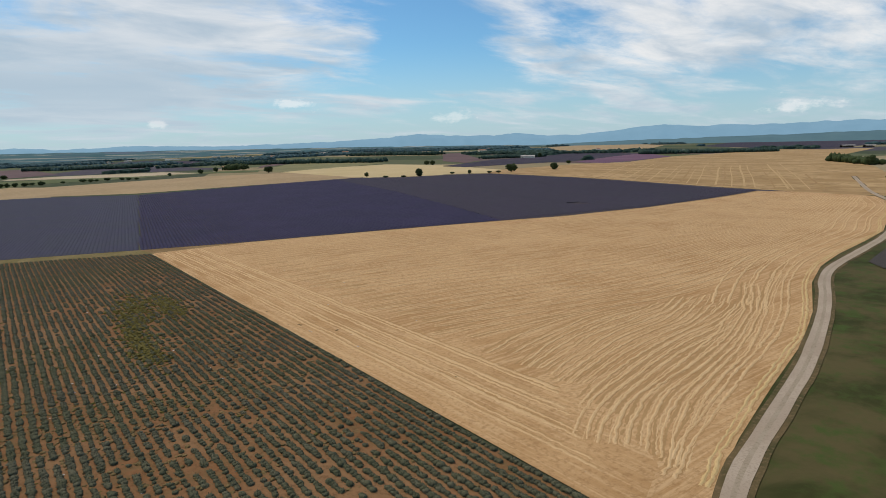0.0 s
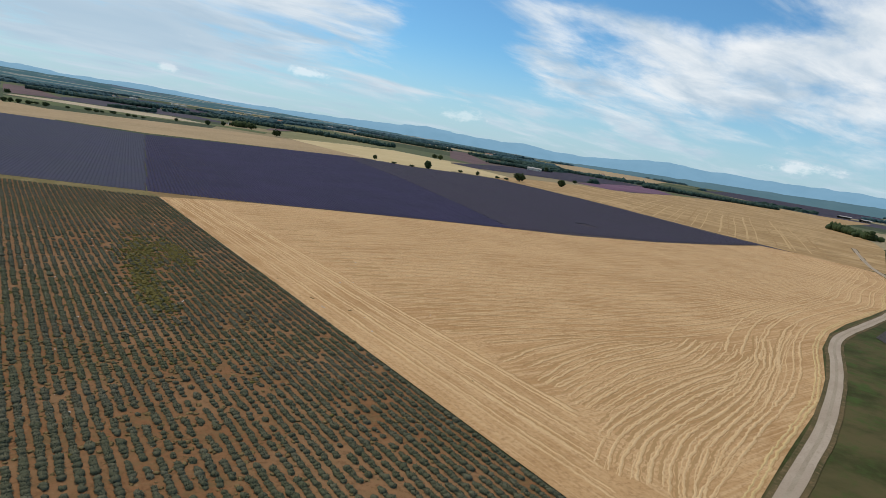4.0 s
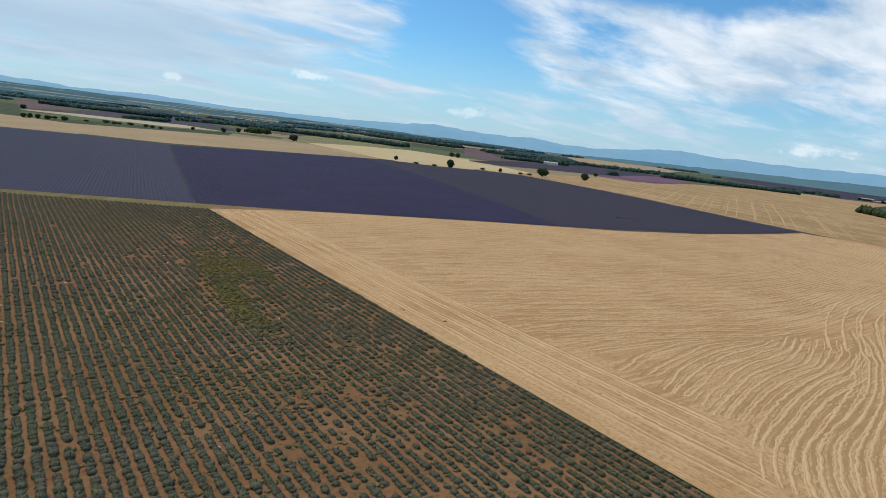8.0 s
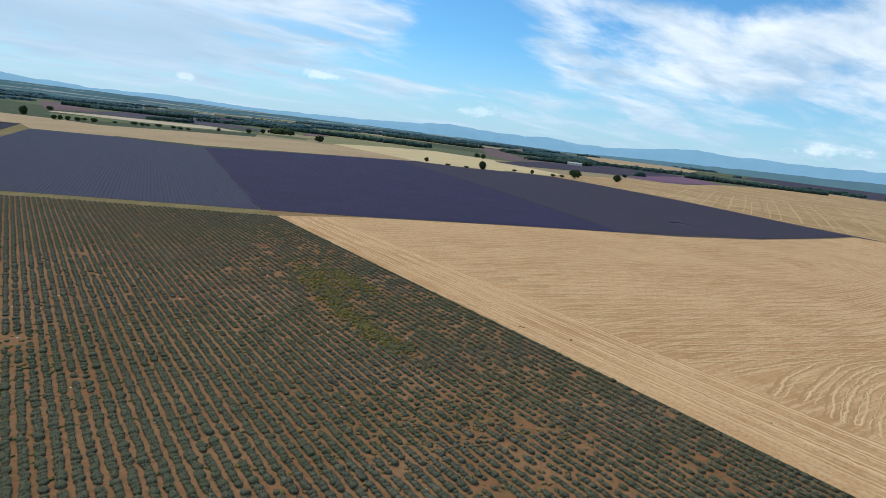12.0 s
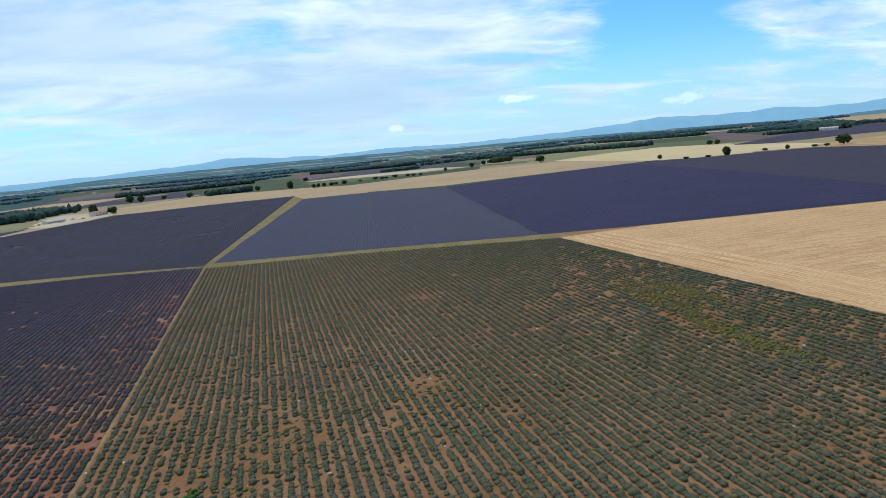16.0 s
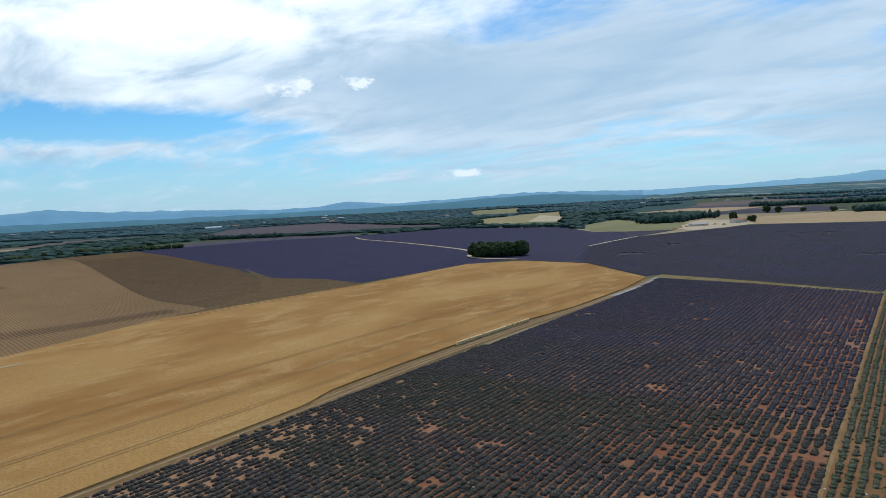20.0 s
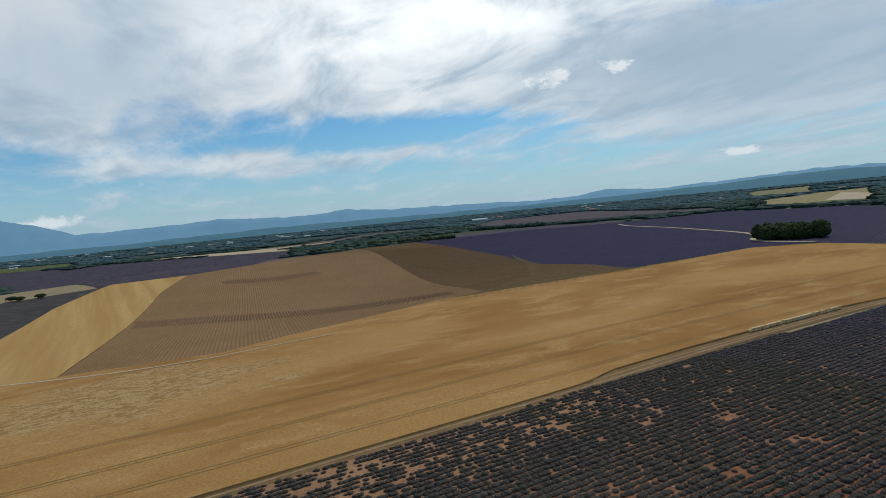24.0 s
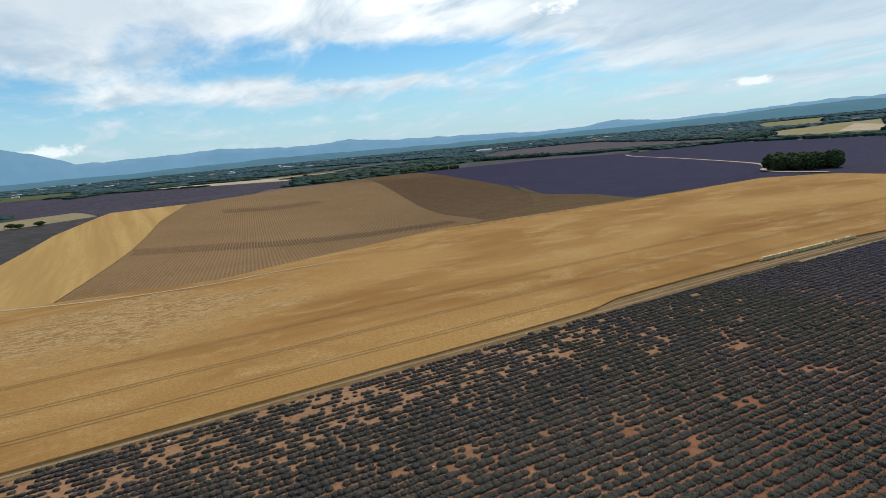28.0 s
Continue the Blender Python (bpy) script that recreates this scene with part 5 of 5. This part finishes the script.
def far_woods():
    """Woodland scattered over the plain, denser in the west, in one mesh a quarter of the sky."""
    rng = np.random.default_rng(77)
    count = 190000
    r = np.sqrt(rng.uniform(1050 ** 2, 4650 ** 2, count))
    a = rng.uniform(-1.45, 2.05, count)
    x, y = -r * np.sin(a) - 50, r * np.cos(a) + 50
    c, s = math.cos(0.54), math.sin(0.54)
    u, v = x * c + y * s, -x * s + y * c
    dens = value_noise(u, v * 2.4, 620, 7) * 0.62 + value_noise(u, v, 170, 8) * 0.38
    west = smooth(0.22, 0.45, a)
    keep = dens > 0.635 - 0.30 * west - 0.05 * smooth(2600, 4200, r)
    keep &= rng.random(count) < np.clip(0.25 + 0.9 * (1900 / r) ** 2, 0, 1) * np.where(r < 1900, 0.9, 1.0)
    for outline in FIELDS:
        grown = np.array(outline, float)
        keep &= ~inside([tuple(p) for p in grown], x, y)
    x, y, r, a = x[keep], y[keep], r[keep], a[keep]
    size = (5.0 + r / 420) * rng.uniform(0.7, 1.35, len(x)) * (1 + 0.8 * smooth(0.25, 0.7, a))
    tall = (5.5 + r / 1400) * rng.uniform(0.7, 1.25, len(x)) * (1 - 0.4 * smooth(0.30, 0.75, a))
    dome = bush_template(5, 2, rng)
    z = land(x, y)
    for k in range(4):
        part_of = (a >= -1.45 + k * 0.875) & (a < -1.45 + (k + 1) * 0.875)
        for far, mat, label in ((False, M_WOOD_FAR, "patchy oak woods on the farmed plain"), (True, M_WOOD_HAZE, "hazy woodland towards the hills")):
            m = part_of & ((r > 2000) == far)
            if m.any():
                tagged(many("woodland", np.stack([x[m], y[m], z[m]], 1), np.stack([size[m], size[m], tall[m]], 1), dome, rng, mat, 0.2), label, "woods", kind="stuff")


far_woods()


# ---------------------------------------------------------------- hills on the horizon
def ridge(name, skyline, away, mat, label, seed, eye=43.0, rough=1.0):
    """A chain of hills: heading and height of its crest in degrees, and its distance."""
    az = np.arange(skyline[0][0], skyline[-1][0] + 0.01, 0.25)
    el = np.interp(az, [p[0] for p in skyline], [p[1] for p in skyline])
    bump = (value_noise(az * 10, az * 0, 9, seed) - 0.5) * 9 + (value_noise(az * 10, az * 0, 3, seed + 1) - 0.5) * 4
    crest = eye + away * np.tan(np.radians(el)) + bump * rough
    verts, faces = [], []
    m = len(az)
    depth = np.array((-330, -220, -110, 0, 90))
    for d, k in zip(depth, (0.0, 0.42, 0.78, 1.0, 0.6)):
        for i in range(m):
            w = away + d + (value_noise([az[i] * 10], [d], 12, seed + 2)[0] - 0.5) * 120 * (k not in (0.0, 1.0))
            x, y = -w * math.sin(radians(az[i])) - 50, w * math.cos(radians(az[i])) + 50
            verts.append((x, y, -60 + (crest[i] + 60) * k))
    for j in range(4):
        for i in range(m - 1):
            faces.append((j * m + i, j * m + i + 1, (j + 1) * m + i + 1, (j + 1) * m + i))
    tagged(mesh_object(name, verts, faces, mat, True), label, "hills", kind="structure")


HILLS_EAST = [(-95, 0.9), (-71, 1.1), (-65, 1.0), (-60, 1.05), (-56, 1.2), (-52, 0.75), (-49, 0.5), (-46, 0.6), (-44, 0.85), (-42, 0.65), (-38, 0.7), (-35, 0.9), (-32, 0.65), (-28, 0.4),
              (-19, 0.2), (-12, 0.35), (-5, 0.2), (-2, 0.35), (3, 0.7), (6, 0.4), (12, 0.15), (20, 0.05)]
HILLS_WEST = [(20, 0.05), (30, 0.4), (37, 0.1), (43, 0.0), (46.5, 0.35), (49, 0.05), (53, 0.0), (61, 0.3), (66, 0.45), (70, 0.8), (74, 0.6), (78, 0.75), (81, 1.0), (86, 0.85), (90, 0.75), (92, 0.8),
              (95, 1.9), (97, 2.4), (102, 2.6), (112, 1.5), (125, 1.0)]
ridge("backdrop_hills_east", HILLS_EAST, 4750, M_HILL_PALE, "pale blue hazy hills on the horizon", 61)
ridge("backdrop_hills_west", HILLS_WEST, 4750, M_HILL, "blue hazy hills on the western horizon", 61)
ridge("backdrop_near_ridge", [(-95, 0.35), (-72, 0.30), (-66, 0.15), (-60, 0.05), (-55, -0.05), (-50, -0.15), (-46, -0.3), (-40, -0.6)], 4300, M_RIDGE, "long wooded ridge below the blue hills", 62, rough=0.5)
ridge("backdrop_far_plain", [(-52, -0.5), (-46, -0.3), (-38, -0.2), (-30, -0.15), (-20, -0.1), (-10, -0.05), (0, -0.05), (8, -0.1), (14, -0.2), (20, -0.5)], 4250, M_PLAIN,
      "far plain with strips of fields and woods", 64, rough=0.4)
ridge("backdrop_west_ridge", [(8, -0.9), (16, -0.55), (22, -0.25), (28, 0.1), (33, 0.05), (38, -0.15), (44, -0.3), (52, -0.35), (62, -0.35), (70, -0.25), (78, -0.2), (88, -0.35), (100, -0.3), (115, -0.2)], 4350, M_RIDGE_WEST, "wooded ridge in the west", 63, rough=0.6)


# ---------------------------------------------------------------- buildings and farm things
def part(name, bm, mat, parent, label=""):
    me = bpy.data.meshes.new(name)
    bm.to_mesh(me)
    bm.free()
    me.materials.append(mat)
    ob = new(name, me)
    ob.parent = parent
    if label:
        ob["label"] = label
    return ob


def block(x, y, z, sx, sy, sz, bevel=0.0, bm=None):
    """A box, its base at z, with worn edges."""
    bm = bm or bmesh.new()
    got = bmesh.ops.create_cube(bm, size=1.0, matrix=Matrix.Translation((x, y, z + sz / 2)) @ Matrix.Diagonal((sx, sy, sz, 1)))
    if bevel:
        edges = list({e for v in got["verts"] for e in v.link_edges})
        bmesh.ops.bevel(bm, geom=edges, offset=bevel, segments=1, affect="EDGES")
    return bm


def gable(sx, sy, z, rise, over=0.4):
    """A pitched roof with thickness, ridge along x."""
    bm = bmesh.new()
    x, y = sx / 2 + over, sy / 2 + over
    pts = [(-y, z - 0.1), (0, z + rise), (y, z - 0.1), (y, z - 0.35), (0, z + rise - 0.28), (-y, z - 0.35)]
    rings = [[bm.verts.new((sign * x, a, b)) for a, b in pts] for sign in (-1, 1)]
    for i in range(6):
        bm.faces.new((rings[0][i], rings[0][(i + 1) % 6], rings[1][(i + 1) % 6], rings[1][i]))
    bm.faces.new(rings[0][::-1])
    bm.faces.new(rings[1])
    return bm


def house(x, y, sx, sy, tall, rise, heading, wall, roof, label, category="house", openings=3, group=""):
    root = new("house")
    root.matrix_world = pose(x, y, float(land(x, y)) - 0.3, 0, 0, heading)
    part("wall", block(0, 0, 0, sx, sy, tall, 0.05), wall, root)
    gab = bmesh.new()
    for sign in (-1, 1):
        a = [gab.verts.new((sign * sx / 2, p, q)) for p, q in ((-sy / 2, tall - 0.05), (sy / 2, tall - 0.05), (0, tall + rise - 0.3))]
        gab.faces.new(a)
    part("gable_wall", gab, wall, root)
    part("roof", gable(sx, sy, tall, rise), roof, root)
    for side in (-1, 1):
        for k in range(openings):
            px = (k + 0.5) / openings * sx - sx / 2
            door = k == 0
            w = part("door" if door else "window", block(px, side * (sy / 2 + 0.02), 0.0 if door else tall * 0.42, 1.4, 0.1, 2.2 if door else 1.2, 0.02), M_DARK, root)
    return tagged(root, label, category, group)


def open_barn(x, y, sx, sy, tall, heading, label):
    root = new("barn")
    root.matrix_world = pose(x, y, float(land(x, y)) - 0.2, 0, 0, heading)
    part("roof", gable(sx, sy, tall, 1.6, 0.6), M_ROOF_PALE, root)
    part("back_wall", block(0, sy / 2 - 0.2, 0, sx, 0.3, tall, 0.03), M_DARK, root)
    for k in range(6):
        part("post", block((k / 5 - 0.5) * (sx - 0.4), -sy / 2 + 0.2, 0, 0.35, 0.35, tall, 0.03), M_WOODEN, root)
    part("hay_stack", block(0, 0.5, 0, sx * 0.8, sy * 0.5, tall * 0.6, 0.2), M_BARK, root)
    return tagged(root, label, "barn")


house(-339, 994, 30, 9, 3.4, 1.6, 62, M_WALL, M_ROOF_PALE, "long low farm shed with pale roof", "shed", 6)
house(-299, 1058, 22, 12, 5, 2.5, 55, M_WALL, M_TILE, "farmhouse with red tile roof by the yard", "house", 4)
for i, (x, y) in enumerate([(-350, 922), (-353, 954), (-350, 972), (-344, 1010), (-327, 980), (-322, 1019), (-307, 1006), (-292, 1030), (-279, 1066)]):
    root = new("bale_pile")
    root.matrix_world = pose(x, y, float(land(x, y)) + 0.2, 0, 0, 40 * i)
    for k in range(3):
        part("bale", block(k * 2.7 - 2.7, (k % 2) * 0.4, 0, 2.4, 1.2, 1.1, 0.1), M_STRAW, root)
    part("bale", block(0.4, 0.3, 1.1, 2.4, 1.2, 1.1, 0.1), M_STRAW, root)
    tagged(root, "stacked pale straw bales in the farm yard", "bale pile", "bale piles")
for i, (x, y) in enumerate([(1836, 693), (1814, 635)]):
    open_barn(x, y, 34 - 8 * i, 14, 5.5, -38, "open-sided barn with pale roof")
house(1653, 1371, 26, 10, 5, 2.5, 20, M_WALL, M_TILE, "far farmhouse with red tile roof", "house", 3)
house(948, 976, 30, 12, 5, 2, -50, M_WALL, M_ROOF_PALE, "long white farm building among trees", "farm building", 4)
house(*NEAR_TREES[21], 26, 10, 5, 2.4, 10, M_WALL, M_TILE, "farmhouse hidden between trees", "house", 3)
house(-2199, 1377, 60, 18, 5, 4, 60, M_SHEET, M_SHEET, "long white hall with a peaked roof beyond the lavender", "farm building", 4)
rng_green = random.Random(31)
for k in range(26):
    a, r = radians(rng_green.choice((72, 84, 92, 98, 50, 24)) + rng_green.uniform(-6, 6)), rng_green.uniform(2400, 4100)
    root = new("greenhouse")
    x, y = -r * math.sin(a) - 50, r * math.cos(a) + 50
    root.matrix_world = pose(x, y, float(land(x, y)) + 2.5, 0, 0, math.degrees(a) + rng_green.uniform(-20, 20))
    long = rng_green.uniform(14, 40)
    part("wall", block(0, 0, 0, long, 16, 3.0, 0.1), M_SHEET, root)
    part("roof", gable(long, 16, 3.1, 1.4), M_SHEET, root)
    tagged(root, "far long white greenhouse among dark woods", "greenhouse", "far greenhouses")
rng_house = random.Random(12)
made = 0
while made < 46:
    a, r = rng_house.uniform(-0.75, 1.75), rng_house.uniform(2300, 4300)
    x, y = -r * math.sin(a) - 50, r * math.cos(a) + 50
    made += 1
    if rng_house.random() < 0.3:
        house(x, y, rng_house.uniform(30, 70), 18, 4, 1.6, rng_house.uniform(-30, 30), M_WALL, M_ROOF_PALE, "far white greenhouse on the plain", "greenhouse", 1, "far buildings")
    else:
        house(x, y, rng_house.uniform(18, 34), 14, 6, 3, rng_house.uniform(0, 180), M_WALL, M_TILE, "far pale house with tiled roof", "house", 2, "far buildings")

# yellow harvester trailer at the end of the stubble
def trailer(x, y, heading):
    root = new("trailer")
    root.matrix_world = pose(x, y, float(land(x, y)) + 0.12, 0, 0, heading)
    part("bed", block(0, 0, 0.9, 9.0, 2.3, 0.3, 0.04), M_YELLOW, root)
    for side in (-1, 1):
        part("side_board", block(0, side * 1.12, 1.2, 9.0, 0.1, 1.3, 0.03), M_YELLOW, root)
    for end in (-1, 1):
        part("end_board", block(end * 4.45, 0, 1.2, 0.1, 2.2, 1.3, 0.03), M_YELLOW, root)
    part("drawbar", block(5.6, 0, 0.75, 2.6, 0.18, 0.18, 0.03), M_DARK, root)
    for px in (-2.6, -1.3, 2.8):
        for side in (-1, 1):
            bm = bmesh.new()
            bmesh.ops.create_cone(bm, cap_ends=True, segments=16, radius1=0.5, radius2=0.5, depth=0.32, matrix=Matrix.Translation((px, side * 1.0, 0.5)) @ Matrix.Rotation(math.pi / 2, 4, "X"))
            wheel = part("wheel", bm, M_DARK, root)
            bm = bmesh.new()
            bmesh.ops.create_cone(bm, cap_ends=True, segments=12, radius1=0.24, radius2=0.2, depth=0.36, matrix=Matrix.Translation((px, side * 1.0, 0.5)) @ Matrix.Rotation(math.pi / 2, 4, "X"))
            part("rim", bm, M_YELLOW, wheel)
    tagged(root, "yellow farm trailer parked on the stubble edge", "trailer")


trailer(420, 132, -12)


# ---------------------------------------------------------------- beehives along the wheat
def beehive():
    root = new("beehive")
    part("stand", block(0, 0, 0, 0.46, 0.5, 0.14, 0.01), M_WOODEN, root)
    part("body", block(0, 0, 0.14, 0.50, 0.56, 0.32, 0.012), M_HIVE, root)
    part("super", block(0, 0, 0.46, 0.48, 0.54, 0.24, 0.012), M_HIVE, root)
    part("lid", block(0, 0, 0.70, 0.58, 0.64, 0.10, 0.015), M_HIVE_LID, root)
    part("entrance", block(0.255, 0, 0.16, 0.02, 0.36, 0.03), M_DARK, root)
    return tagged(root, "pale painted wooden beehive beside ripe wheat", "beehive", "row of beehives")


first_hive = beehive()
rng_hive = random.Random(8)
count = 0
for k in range(48):
    y = 218.5 + k * 0.98
    if rng_hive.random() < 0.14 or k == 16:
        continue
    x = -207.6 + (y - 218) * 0.025 + rng_hive.uniform(-0.12, 0.12)
    m = pose(x, y, float(land(x, y)) + 0.22, 0, 0, rng_hive.uniform(-8, 8)) @ Matrix.Diagonal((1.2, 1.2, 1.25, 1))
    if count == 0:
        first_hive.matrix_world = m
    else:
        copy_thing(first_hive, m)
    count += 1

for x, y in [(-925, 1023), (-874, 1113)]:
    root = new("utility_pole")
    root.matrix_world = pose(x, y, float(land(x, y)), 0, 0, 30)
    bm = bmesh.new()
    bmesh.ops.create_cone(bm, cap_ends=True, segments=8, radius1=0.24, radius2=0.15, depth=14, matrix=Matrix.Translation((0, 0, 7)))
    part("pole", bm, M_WOODEN, root)
    part("crossarm", block(0, 0, 12.8, 2.6, 0.18, 0.2, 0.02), M_WOODEN, root)
    for px in (-1.1, 0, 1.1):
        part("insulator", block(px, 0, 13.0, 0.14, 0.14, 0.3, 0.03), M_DARK, root)
    tagged(root, "grey wooden utility pole in far lavender", "utility pole", "utility poles")


# ---------------------------------------------------------------- weeds among the lavender
def weeds(spots, per, mat, tall, label, seed, kind="weeds"):
    rng = np.random.default_rng(seed)
    p = np.concatenate([np.stack([rng.normal(x, rx, per), rng.normal(y, ry, per)], 1) for x, y, rx, ry in spots])
    size = rng.uniform(0.15, 0.5, len(p)) * (0.6 if kind == "stones" else 1.0)
    centre = np.stack([p[:, 0], p[:, 1], land(p[:, 0], p[:, 1]) + 0.12], 1)
    tagged(many(kind, centre, np.stack([size, size, size * tall], 1), bush_template(6, 2, rng), rng, mat, 0.25), label, kind, kind="stuff")


weeds([(26, 176, 2.2, 13), (31, 196, 2.5, 12), (24, 152, 1.6, 9), (38, 190, 2, 9)], 420, M_WEED, 1.0, "yellow-green weeds between lavender rows", 71)
weeds([(-40, 150, 14, 26), (10, 140, 14, 24), (-70, 170, 9, 26), (-10, 220, 18, 30)], 420, M_WEED, 0.5, "thin dry weeds among lavender rows", 72)
weeds([(20, 92, 15, 18), (8, 118, 10, 12), (38, 130, 8, 20), (-66, 152, 14, 18)], 520, M_DRY_WEED, 0.45, "dry yellow tufts on bare soil", 75)
weeds([(-78.5, 142, 0.9, 1.3)], 40, M_GREEN_BUSH, 1.3, "bright green bush in a bare patch", 73)
weeds([(0, 150, 40, 40), (-150, 120, 26, 34), (-50, 180, 26, 50)], 130, M_STONE, 0.6, "pale field stones between the rows", 74, "stones")
